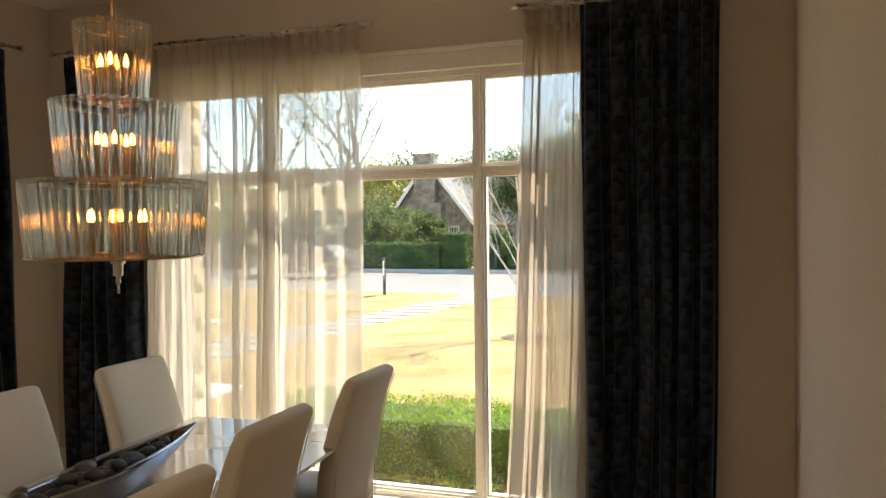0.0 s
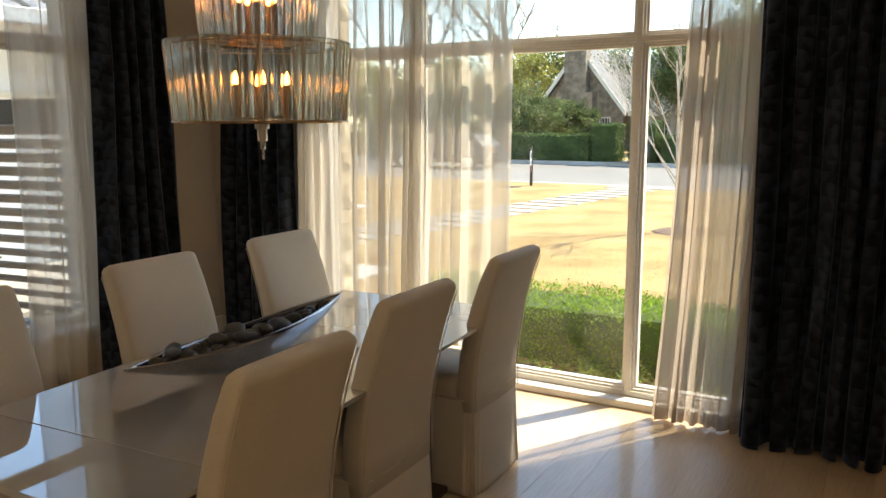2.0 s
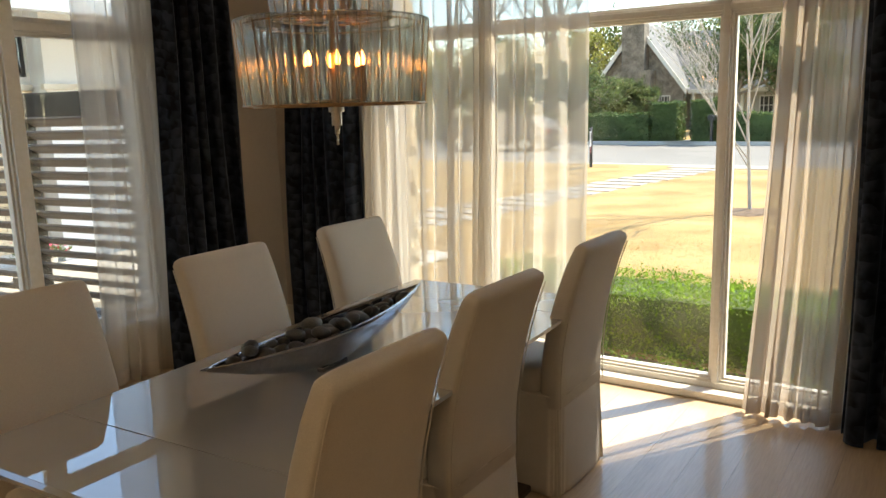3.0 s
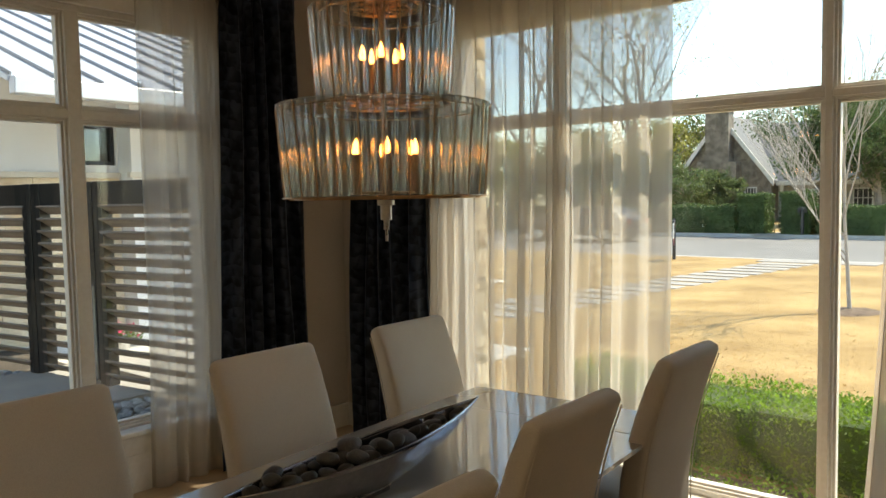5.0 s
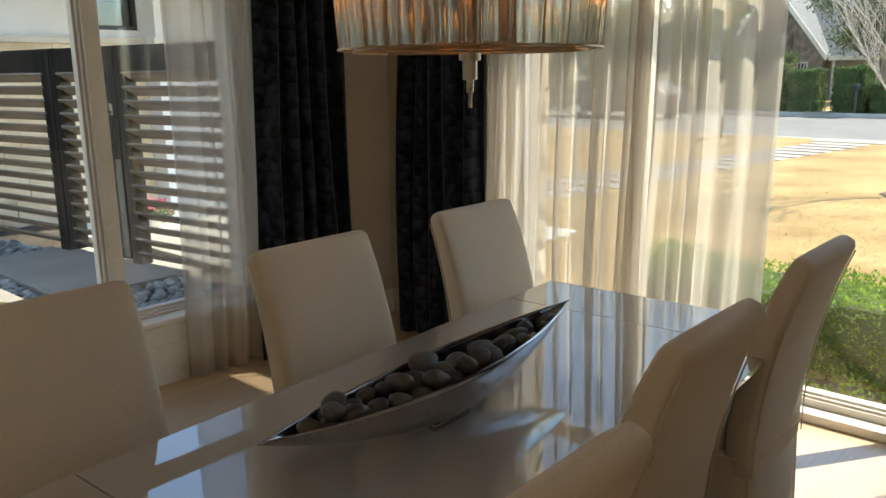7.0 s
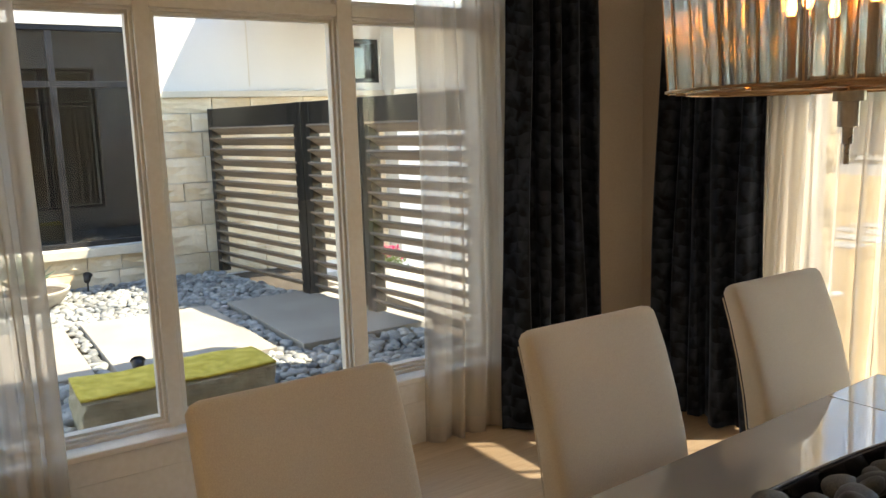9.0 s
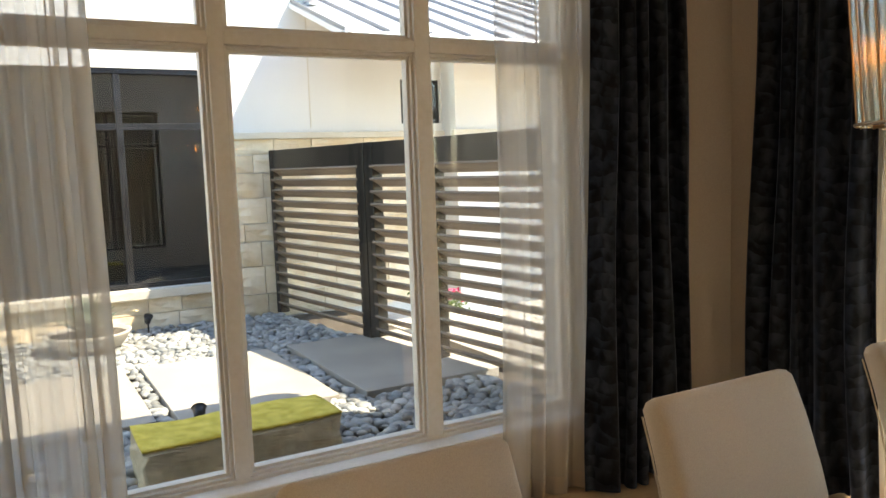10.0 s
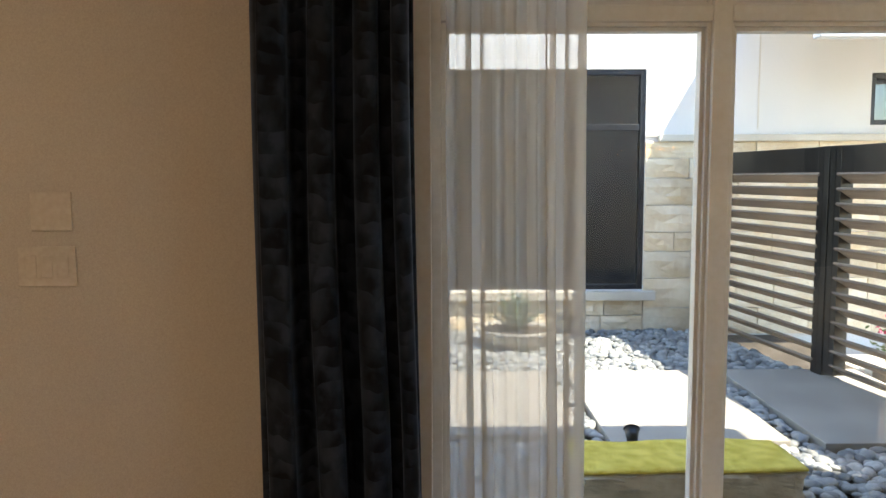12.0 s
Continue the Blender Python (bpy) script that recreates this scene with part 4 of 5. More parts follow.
def mesh_arrays(me):
    return np.array([v.co[:] for v in me.vertices]), np.array([p.vertices[:] for p in me.polygons])


def rot_mats(pos, rx, ry, rz, sc):
    cx, sx, cy, sy, cz, sz = np.cos(rx), np.sin(rx), np.cos(ry), np.sin(ry), np.cos(rz), np.sin(rz)
    R = np.zeros((len(pos), 4, 4))
    R[:, 0, 0], R[:, 0, 1], R[:, 0, 2] = cz * cy, cz * sy * sx - sz * cx, cz * sy * cx + sz * sx
    R[:, 1, 0], R[:, 1, 1], R[:, 1, 2] = sz * cy, sz * sy * sx + cz * cx, sz * sy * cx - cz * sx
    R[:, 2, 0], R[:, 2, 1], R[:, 2, 2] = -sy, cy * sx, cy * cx
    R[:, :3, :3] *= np.asarray(sc)[:, None, :]
    R[:, :3, 3] = pos
    R[:, 3, 3] = 1
    return R


def island_tint(m, low, high):
    """Gives each joined piece its own tone."""
    n, l = m.node_tree.nodes, m.node_tree.links
    b = n["Principled BSDF"]
    src = b.inputs["Base Color"].links[0].from_socket
    geo, mr, hsv = n.new("ShaderNodeNewGeometry"), n.new("ShaderNodeMapRange"), n.new("ShaderNodeHueSaturation")
    mr.inputs["To Min"].default_value, mr.inputs["To Max"].default_value = low, high
    l.new(geo.outputs["Random Per Island"], mr.inputs["Value"])
    l.new(mr.outputs["Result"], hsv.inputs["Value"])
    l.new(src, hsv.inputs["Color"])
    l.new(hsv.outputs["Color"], b.inputs["Base Color"])


island_tint(RIVERBED, 0.55, 1.35)
rs = np.random.RandomState(4)
pts = []
cell = 0.056
for ix in range(int(5.0 / cell)):
    for iy in range(int(6.3 / cell)):
        x, y = -9.58 + (ix + rs.uniform(0.1, 0.9)) * cell, -0.9 + (iy + rs.uniform(0.1, 0.9)) * cell
        if x > -4.62 or y > 4.62 + (x + 9.56) * 0.135:
            continue
        if any(a - 0.02 < x < b + 0.02 and c - 0.02 < y < d + 0.02 for a, b, c, d in SLABS):
            continue
        if -5.71 < x < -5.25 and 2.61 < y < 3.65:
            continue
        pts.append((x, y, GZ - 0.026 + rs.uniform(-0.012, 0.014)))
pts = np.array(pts)
n = len(pts)
sz = rs.uniform(0.025, 0.048, n)
pm = rot_mats(pts, rs.uniform(-0.35, 0.35, n), rs.uniform(-0.35, 0.35, n), rs.uniform(0, 6.3, n), np.stack([sz * 1.2, sz * 0.9, sz * 0.55], 1))
pv, pf = mesh_arrays(pebble_mesh(77, 2))
scatter("pebble_bed", "smooth grey-blue river pebbles covering the courtyard ground", "pebbles", RIVERBED, pv, pf, pm)


# ---- front garden, street and distance ----
LAWN = mat("dry_lawn", (0.27, 0.165, 0.052), (0.43, 0.29, 0.118), 0.9, 0.95, bump=0.8, fine=26, stretch=(1, 1, 1))
FARGRASS = mat("far_grass", (0.20, 0.18, 0.09), (0.30, 0.26, 0.13), 0.4, 0.95, bump=0.5, fine=8)
ASPHALT = mat("street_asphalt", (0.17, 0.163, 0.15), (0.22, 0.21, 0.195), 1.2, 0.85, bump=0.2, fine=60)
KERB = mat("kerb_concrete", (0.40, 0.38, 0.34), (0.48, 0.46, 0.42), 3, 0.85, bump=0.2)
BARK = mat("grey_bark", (0.20, 0.165, 0.13), (0.33, 0.28, 0.23), 9, 0.9, bump=0.6, fine=30, stretch=(1, 1, 0.3))
PALEBARK = mat("pale_bark", (0.36, 0.33, 0.29), (0.50, 0.46, 0.41), 9, 0.8, bump=0.2, fine=30)
MULCH = mat("bark_mulch", (0.10, 0.065, 0.04), (0.19, 0.13, 0.085), 14, 0.95, bump=1.0, fine=60)


def leafy(name, dark, light):
    m = mat(name, dark, light, 1.5, 0.55, bump=0)
    b = m.node_tree.nodes["Principled BSDF"]
    island_tint(m, 0.6, 1.45)
    n, l = m.node_tree.nodes, m.node_tree.links
    tl, mx = n.new("ShaderNodeBsdfTranslucent"), n.new("ShaderNodeMixShader")
    l.new(b.inputs["Base Color"].links[0].from_socket, tl.inputs["Color"])
    mx.inputs["Fac"].default_value = 0.55
    l.new(b.outputs[0], mx.inputs[1])
    l.new(tl.outputs[0], mx.inputs[2])
    l.new(mx.outputs[0], n["Material Output"].inputs["Surface"])
    return m


BOX = leafy("boxwood_leaf", (0.13, 0.23, 0.02), (0.26, 0.38, 0.05))
EVERGREEN = leafy("evergreen_leaf", (0.048, 0.088, 0.026), (0.10, 0.155, 0.05))
BUDS = leafy("spring_bud", (0.23, 0.24, 0.05), (0.37, 0.37, 0.10))
OLIVE = leafy("olive_leaf", (0.085, 0.125, 0.045), (0.16, 0.20, 0.075))

structure("ground", boxes((-900, 900, 5.0, 1500, -1.2, -0.40), (-900, -10.2, -400, 5.0, -1.2, -0.40)), FARGRASS, "dry grassy ground reaching the horizon", "ground")
YARD_THINGS = ("lawn", "far_verge", "street", "kerb", "stepping_path", "young_tree", "mulch_ring", "bare_tree", "evergreen_tree", "shrub_tree", "woodland_tree", "far_house", "garden_path", "yard_sign", "mailbox", "parked_car", "grass", "hedge")
before_yard = set(bpy.data.objects)
structure("lawn", boxes((-60, 60, 5.69, 22.4, -0.39, -0.25)), LAWN, "straw-coloured dormant lawn in sunlight", "lawn")
structure("far_verge", boxes((-60, 60, 33.9, 70, -0.39, -0.22)), LAWN, "straw-coloured lawn beyond the street", "lawn")
structure("street", boxes((-300, 300, 22.62, 33.68, -0.6, -0.37)), ASPHALT, "pale grey asphalt street", "road")
structure("kerb", boxes((-300, 300, 22.4, 22.62, -0.6, -0.245), (-300, 300, 33.68, 33.9, -0.6, -0.215), bevel=0.02), KERB, "low concrete kerbs along the street", "kerb")
DRIVE = mat("sunlit_concrete_drive", (0.50, 0.475, 0.43), (0.60, 0.575, 0.53), 1.4, 0.85, bump=0.15, fine=50)
structure("driveway", boxes((-40, -5.3, 5.7, 9.2, -0.245, -0.225), (-40, -9.6, 9.2, 15.0, -0.245, -0.225)), DRIVE, "pale concrete drive beyond the gate", "driveway")

walkway = thing("stepping_path", pose(0, 0, -0.25), "wide pale stepping slabs crossing the lawn to the street", "path", kind="structure")
for i in range(18):
    y = 10.2 + i * 0.63
    x = -7.75 + 1.3 * (i / 17) ** 0.9
    w = 0.75 if i < 6 else 0.58
    part("slab", boxes((x - w, x + w, y, y + 0.43, -0.05, 0.015), bevel=0.006), SLAB, walkway)
part("slab", boxes((-7.3, -4.6, 21.6, 22.35, -0.05, 0.015), bevel=0.006), SLAB, walkway)
structure("planting_bed", boxes((-3.5, 3.5, 5.69, 6.5, -0.26, -0.232)), MULCH, "bark mulch bed under the window", "planting bed")

leaf_v = np.array([(-0.5, 0, 0), (0, -0.28, 0.05), (0.5, 0, 0), (0, 0.28, 0.05)])
leaf_f = np.array([(0, 1, 2, 3)])


def hedge_points(x0, x1, y0, y1, z0, z1, count, rs, rough=0.05):
    """Points in the outer skin of a clipped hedge."""
    area = [(x1 - x0) * (y1 - y0), (x1 - x0) * (z1 - z0), (x1 - x0) * (z1 - z0), (y1 - y0) * (z1 - z0), (y1 - y0) * (z1 - z0)]
    pick = rs.choice(5, count, p=np.array(area) / sum(area))
    u, v, d = rs.rand(count), rs.rand(count), rs.rand(count) ** 2 * 0.10 + rs.normal(0, rough * 0.4, count)
    p = np.stack([x0 + (x1 - x0) * u, y0 + (y1 - y0) * v, np.full(count, z1) - d], 1)
    for k, (ax, val, s) in enumerate(((1, y0, 1), (1, y1, -1), (0, x0, 1), (0, x1, -1)), 1):
        q = pick == k
        p[q, 2] = z0 + (z1 - z0) * v[q]
        p[q, ax] = val + s * d[q]
        if ax == 0:
            p[q, 1] = y0 + (y1 - y0) * u[q]
    bumps = 0.05 * np.sin(p[:, 0] * 3.1) * np.cos(p[:, 1] * 2.3 + p[:, 0])
    p[:, 2] += bumps * (p[:, 2] - z0) / max(0.1, z1 - z0)
    return p


def hedge(x0, x1, y0, y1, z0, z1, count, size, material, seed, label, group=""):
    rs = np.random.RandomState(seed)
    o = thing("hedge", pose(0, 0, 0), label, "hedge", group)
    i = 0.07
    part("core", boxes((x0 + i, x1 - i, y0 + i, y1 - i, z0, z1 - i)), EVERGREEN if material != BOX else OLIVE, o)
    p = hedge_points(x0, x1, y0, y1, z0, z1, count, rs)
    s = size * rs.uniform(0.6, 1.3, count)
    m = rot_mats(p, rs.uniform(-1.2, 1.2, count), rs.uniform(-1.2, 1.2, count), rs.uniform(0, 6.3, count), np.stack([s, s, s], 1))
    lv = scatter("leaves", "", "", material, leaf_v, leaf_f, m, "", False)
    lv.parent = o
    return o


hedge(-3.45, 2.6, 6.55, 7.25, -0.25, 0.22, 44000, 0.026, BOX, 1, "low bright green clipped boxwood hedge under the window")
rs = np.random.RandomState(23)
cnt = 5200
bp = np.stack([rs.uniform(-3.45, 0.6, cnt), rs.uniform(5.95, 6.65, cnt), np.zeros(cnt)], 1)
clump = np.array([noise.noise(Vector((a * 2.6, b * 2.6, 3.0))) for a, b, _ in bp])
bp = bp[clump > -0.12 - 0.5 * (bp[:, 1] - 6.1)]
cnt = len(bp)
bp[:, 2] = -0.232 + rs.rand(cnt) * (0.03 + 0.17 * (bp[:, 1] - 5.95))
bs = 0.026 * rs.uniform(0.6, 1.4, cnt)
scatter("ground_cover", "low green shoots growing between the hedge and the window", "ground cover", BOX, leaf_v, leaf_f, rot_mats(bp, rs.uniform(-1.2, 1.2, cnt), rs.uniform(-1.2, 1.2, cnt), rs.uniform(0, 6.3, cnt), np.stack([bs] * 3, 1)), "stuff", False)
LITTER = leafy("dry_leaf", (0.34, 0.26, 0.16), (0.52, 0.43, 0.30))
cnt = 900
lp = np.stack([rs.choice((-2.55, -1.75, -0.95, -3.1), cnt) + rs.normal(0, 0.16, cnt), 6.02 + np.abs(rs.normal(0, 0.13, cnt)), -0.229 + 0.012 * rs.rand(cnt)], 1)
ls = 0.026 * rs.uniform(0.5, 1.3, cnt)
scatter("leaf_litter", "pale dry leaves lying on the mulch bed", "leaf litter", LITTER, leaf_v, leaf_f, rot_mats(lp, rs.uniform(-0.4, 0.4, cnt), rs.uniform(-0.4, 0.4, cnt), rs.uniform(0, 6.3, cnt), np.stack([ls, ls * 0.7, ls], 1)), "stuff", False)
hedge(-34.0, -12.5, 34.2, 35.2, -0.22, 0.95, 16000, 0.11, EVERGREEN, 2, "long dark green clipped hedge along the street")
hedge(-12.36, -11.22, 33.95, 35.1, -0.22, 1.38, 4000, 0.09, EVERGREEN, 3, "tall square clipped evergreen beside the garden entrance", "entrance evergreens")
hedge(-10.70, -9.55, 33.95, 35.1, -0.22, 1.46, 4000, 0.09, EVERGREEN, 4, "tall square clipped evergreen beside the garden entrance", "entrance evergreens")
hedge(-9.45, 14.0, 34.2, 35.2, -0.22, 0.9, 14000, 0.11, EVERGREEN, 5, "long dark green clipped hedge along the street")
hedge(-12.6, -9.2, 8.6, 9.5, -0.25, 0.36, 5000, 0.08, BUDS, 6, "low yellow-green shrubs beyond the gate")


def tree(name, place, height, trunk_r, label, levels=4, split=4, leaf=None, leaf_n=0, leaf_size=0.1, seed=1, spread=0.75, bark=None, crown_low=0.35):
    """A tapered trunk that forks into limbs and twigs; leaf clumps, if any, sit along the twigs."""
    rng = random.Random(seed)
    o = thing(name, place, label, "tree")
    trunk, limbs, tips = ([], []), ([], []), []

    def bar(store, a, b, r0, r1, seg):
        verts, faces = store
        at = len(verts)
        d = b - a
        u = d.orthogonal().normalized()
        w = d.cross(u).normalized()
        for q, r in ((a, r0), (b, r1)):
            for i in range(seg):
                t = 2 * math.pi * i / seg
                verts.append((q + u * (r * math.cos(t)) + w * (r * math.sin(t)))[:])
        for i in range(seg):
            j = (i + 1) % seg
            faces.append((at + i, at + j, at + seg + j, at + seg + i))

    def grow(store, p, d, ln, r, level):
        segs = 4 if level < 2 else 3
        pts = [p]
        for k in range(segs):
            d = (d + Vector((rng.uniform(-1, 1), rng.uniform(-1, 1), rng.uniform(-0.3, 0.7))) * (0.10 + 0.05 * level)).normalized()
            p = p + d * ln / segs
            pts.append(p)
        for k, (a, b) in enumerate(zip(pts, pts[1:])):
            bar(store, a, b, r * (1 - 0.55 * k / segs), r * (1 - 0.55 * (k + 1) / segs), max(3, 9 - 2 * level))
        if level >= levels:
            tips.extend(pts[1:])
            return
        for k in range(split + (1 if level == 0 else 0)):
            at = rng.uniform(crown_low, 1.0) if level == 0 else rng.uniform(0.3, 1.0)
            i = min(int(at * segs), segs - 1)
            q = pts[i].lerp(pts[i + 1], at * segs - i)
            a = rng.uniform(0, 6.28)
            side = Vector((math.cos(a), math.sin(a), rng.uniform(0.1, 0.7))).normalized()
            grow(limbs, q, (d * (1 - spread) + side * spread).normalized(), ln * rng.uniform(0.5, 0.72), r * 0.42, level + 1)
        if level > 0:
            tips.append(pts[-1])

    grow(trunk, Vector((0, 0, -0.05)), Vector((0, 0, 1)), height * 0.62, trunk_r, 0)
    for nm, (verts, faces) in (("trunk", trunk), ("limbs", limbs)):
        me = bpy.data.meshes.new(nm)
        me.from_pydata(verts, [], faces)
        me.polygons.foreach_set("use_smooth", np.ones(len(faces), bool))
        me.materials.append(bark or BARK)
        new(nm, me).parent = o
    if leaf and leaf_n:
        rs = np.random.RandomState(seed)
        tp = np.array([t[:] for t in tips])
        p = tp[rs.randint(0, len(tp), leaf_n)] + rs.normal(0, height * 0.035, (leaf_n, 3))
        s = leaf_size * rs.uniform(0.5, 1.4, leaf_n)
        m = rot_mats(p, rs.uniform(-1.5, 1.5, leaf_n), rs.uniform(-1.5, 1.5, leaf_n), rs.uniform(0, 6.3, leaf_n), np.stack([s, s, s], 1))
        lv = scatter("crown", "", "", leaf, leaf_v, leaf_f, m, "", False)
        lv.parent = o
    return o


tree("young_tree", pose(-3.33, 14.0, -0.25), 4.4, 0.030, "slender bare young tree with pale upright twigs", 3, 7, seed=21, spread=0.36, bark=PALEBARK, crown_low=0.22)
heap = turned(bmesh.new(), [(0.44, 0.0), (0.40, 0.018), (0.33, 0.03), (0.25, 0.04), (0.15, 0.045), (0.05, 0.05)], 48, (-3.33, 14.0, -0.252))
for v in heap.verts:
    k = noise.noise(v.co * 9)
    v.co += Vector((0.10 * noise.noise(v.co * 3.1), 0.10 * noise.noise(v.co * 3.7 + Vector((4, 1, 2))), 0.022 * k if v.co.z > -0.245 else 0))
structure("mulch_ring", heap, MULCH, "ring of bark mulch round the young tree", "planting bed")
BARE, EVER, SHRUB = "tall deciduous tree beyond the street with spring buds", "dense dark evergreen tree beyond the street", "dense olive-green shrub tree behind the hedge"
for x, y, h, r, sd, lf in ((-17.9, 38.3, 13.0, 0.24, 31, 3500), (-20.5, 41, 14, 0.2, 32, 700), (-24.5, 40, 12.5, 0.2, 33, 700), (-28.5, 42, 14, 0.22, 34, 700), (-33, 40, 13, 0.2, 41, 600), (-38, 43, 14, 0.22, 42, 600), (-5.5, 58, 13, 0.25, 35, 1500)):
    tree("bare_tree", pose(x, y, -0.22), h, r * 0.8, BARE, 5, 4, BUDS, lf * 2, 0.10, seed=sd, spread=0.55, crown_low=0.3)
for x, y, h, sd, cnt in ((-11.5, 43.6, 7.0, 36, 13000), (-9.3, 44.4, 7.0, 39, 12000), (-29, 46, 8.0, 40, 10000), (-36, 45, 8.0, 43, 9000), (-42, 47, 9.0, 44, 8000)):
    tree("evergreen_tree", pose(x, y, -0.22), h, 0.2, EVER, 3, 6, EVERGREEN, int(cnt * 1.7), 0.13, seed=sd, spread=0.8, crown_low=0.15)
for x, y, h, sd in ((-16.3, 37.4, 3.5, 37), (-19.3, 37.2, 4.4, 38), (-22.5, 38.0, 4.8, 45), (-26.0, 38.4, 4.6, 46), (-30.5, 38.0, 4.8, 47), (-17.4, 40.5, 3.6, 48), (-15.4, 40.2, 3.0, 49)):
    tree("shrub_tree", pose(x, y, -0.22), h, 0.12, SHRUB, 3, 6, OLIVE, 9000, 0.13, seed=sd, spread=0.85, crown_low=0.08)
for i in range(13):
    tree("woodland_tree", pose(-54 + i * 4.9, 66 + 3 * math.sin(i * 2.1), -0.4), 7.6 + 1.2 * math.sin(i * 1.7) + (2.4 if 6 <= i <= 9 else 0), 0.3, "distant leafing tree in the tree line", 3, 6, OLIVE if i % 3 == 0 else BUDS, 8000, 0.26, seed=60 + i, spread=0.8, crown_low=0.15)


# ---- far house ----
def far_house():
    shingle = mat("grey_shingle", (0.14, 0.145, 0.15), (0.20, 0.205, 0.21), 2, 0.85, bump=0.3, fine=12, stretch=(0.5, 3, 3))
    brick = mat("brown_rubble", (0.15, 0.125, 0.10), (0.31, 0.265, 0.21), 3, 0.9, bump=0.7, fine=7, vary=0.1)
    plaster = mat("pale_siding", (0.42, 0.38, 0.32), (0.50, 0.46, 0.40), 2, 0.8)
    o = thing("far_house", pose(0, 0, -0.4), "stone cottage across the street with chimney and shingle roof", "house")
    bm = bmesh.new()
    xa, xb, xm, eave, apex = -20.7, -15.3, -18.05, 2.55, 6.1
    f = [(xa, 47, 0), (xb, 47, 0), (xb, 47, eave), (xm, 47, apex), (xa, 47, eave)]
    loft(bm, [f, [(x, y + 4.5, z) for x, y, z in f]])
    part("gable_wall", bm, brick, o, "brown rubble stone gable")
    for s, (x0, x1) in ((0, (xa - 0.25, xm)), (1, (xb + 0.25, xm))):
        bm = bmesh.new()
        ze = eave - 0.25
        a = [(x0, 46.7, ze), (x1, 46.7, apex + 0.05), (x1, 46.7, apex + 0.25), (x0, 46.7, ze + 0.2)]
        loft(bm, [a, [(x, 51.5, z) for x, y, z in a]])
        part("gable_roof", bm, shingle, o)
        bm = bmesh.new()
        a = [(x0, 46.62, ze - 0.12), (x1, 46.62, apex - 0.1), (x1, 46.62, apex + 0.27), (x0, 46.62, ze + 0.22)]
        loft(bm, [a, [(x, 46.7, z) for x, y, z in a]])
        part("bargeboard", bm, TRIM, o)
    bm = box(bmesh.new(), -18.75, -17.4, 46.2, 47.0, 0, 6.5, 0.0)
    box(bm, -19.2, -16.95, 46.1, 47.0, 0, 3.6)
    box(bm, -18.85, -17.3, 46.1, 47.05, 6.5, 6.65)
    part("chimney", bm, brick, o, "massive rubble stone chimney")
    part("wall", boxes((-15.3, -4.0, 48.2, 52, 0, 2.4)), plaster, o)
    bm = bmesh.new()
    a = [(-19.0, 47.2, 2.35), (-19.0, 51.2, 6.0), (-19.0, 55.2, 2.35)]
    loft(bm, [a, [(-3.5, y, z) for x, y, z in a]])
    part("main_roof", bm, shingle, o, "grey shingle roof")
    part("eave_board", boxes((-15.05, -3.5, 47.05, 47.2, 2.2, 2.42)), TRIM, o)
    for x in (-14.9, -12.2, -9.5):
        part("porch_post", boxes((x, x + 0.14, 47.3, 47.44, 0, 2.25)), TRIM, o)
    for x0, x1, z0, z1, y in ((-16.75, -16.05, 1.35, 2.15, 46.98), (-13.9, -12.9, 0.9, 2.0, 48.18), (-11.4, -10.4, 0.9, 2.0, 48.18)):
        w = part("window", boxes((x0, x1, y - 0.05, y, z0, z0 + 0.07), (x0, x1, y - 0.05, y, z1 - 0.07, z1), (x0, x0 + 0.07, y - 0.05, y, z0 + 0.07, z1 - 0.07), (x1 - 0.07, x1, y - 0.05, y, z0 + 0.07, z1 - 0.07)), TRIM, o)
        part("pane", boxes((x0 + 0.06, x1 - 0.06, y - 0.03, y - 0.01, z0 + 0.06, z1 - 0.06)), ROOMSHADE, w)
        for k in (1, 2, 3):
            xx = x0 + (x1 - x0) * k / 4
            part("muntin", boxes((xx - 0.02, xx + 0.02, y - 0.045, y - 0.028, z0 + 0.07, z1 - 0.07)), TRIM, w)
        zz = (z0 + z1) / 2
        part("muntin", boxes((x0 + 0.07, x1 - 0.07, y - 0.046, y - 0.027, zz - 0.02, zz + 0.02)), TRIM, w)
    part("door", boxes((-15.0, -14.1, 48.12, 48.19, 0, 2.1), bevel=0.01), plaster, o)


far_house()
structure("garden_path", boxes((-11.15, -10.78, 33.9, 46.5, -0.23, -0.205), (-11.6, -10.4, 33.6, 34.0, -0.24, -0.204)), SLAB, "pale path between the clipped evergreens", "path")


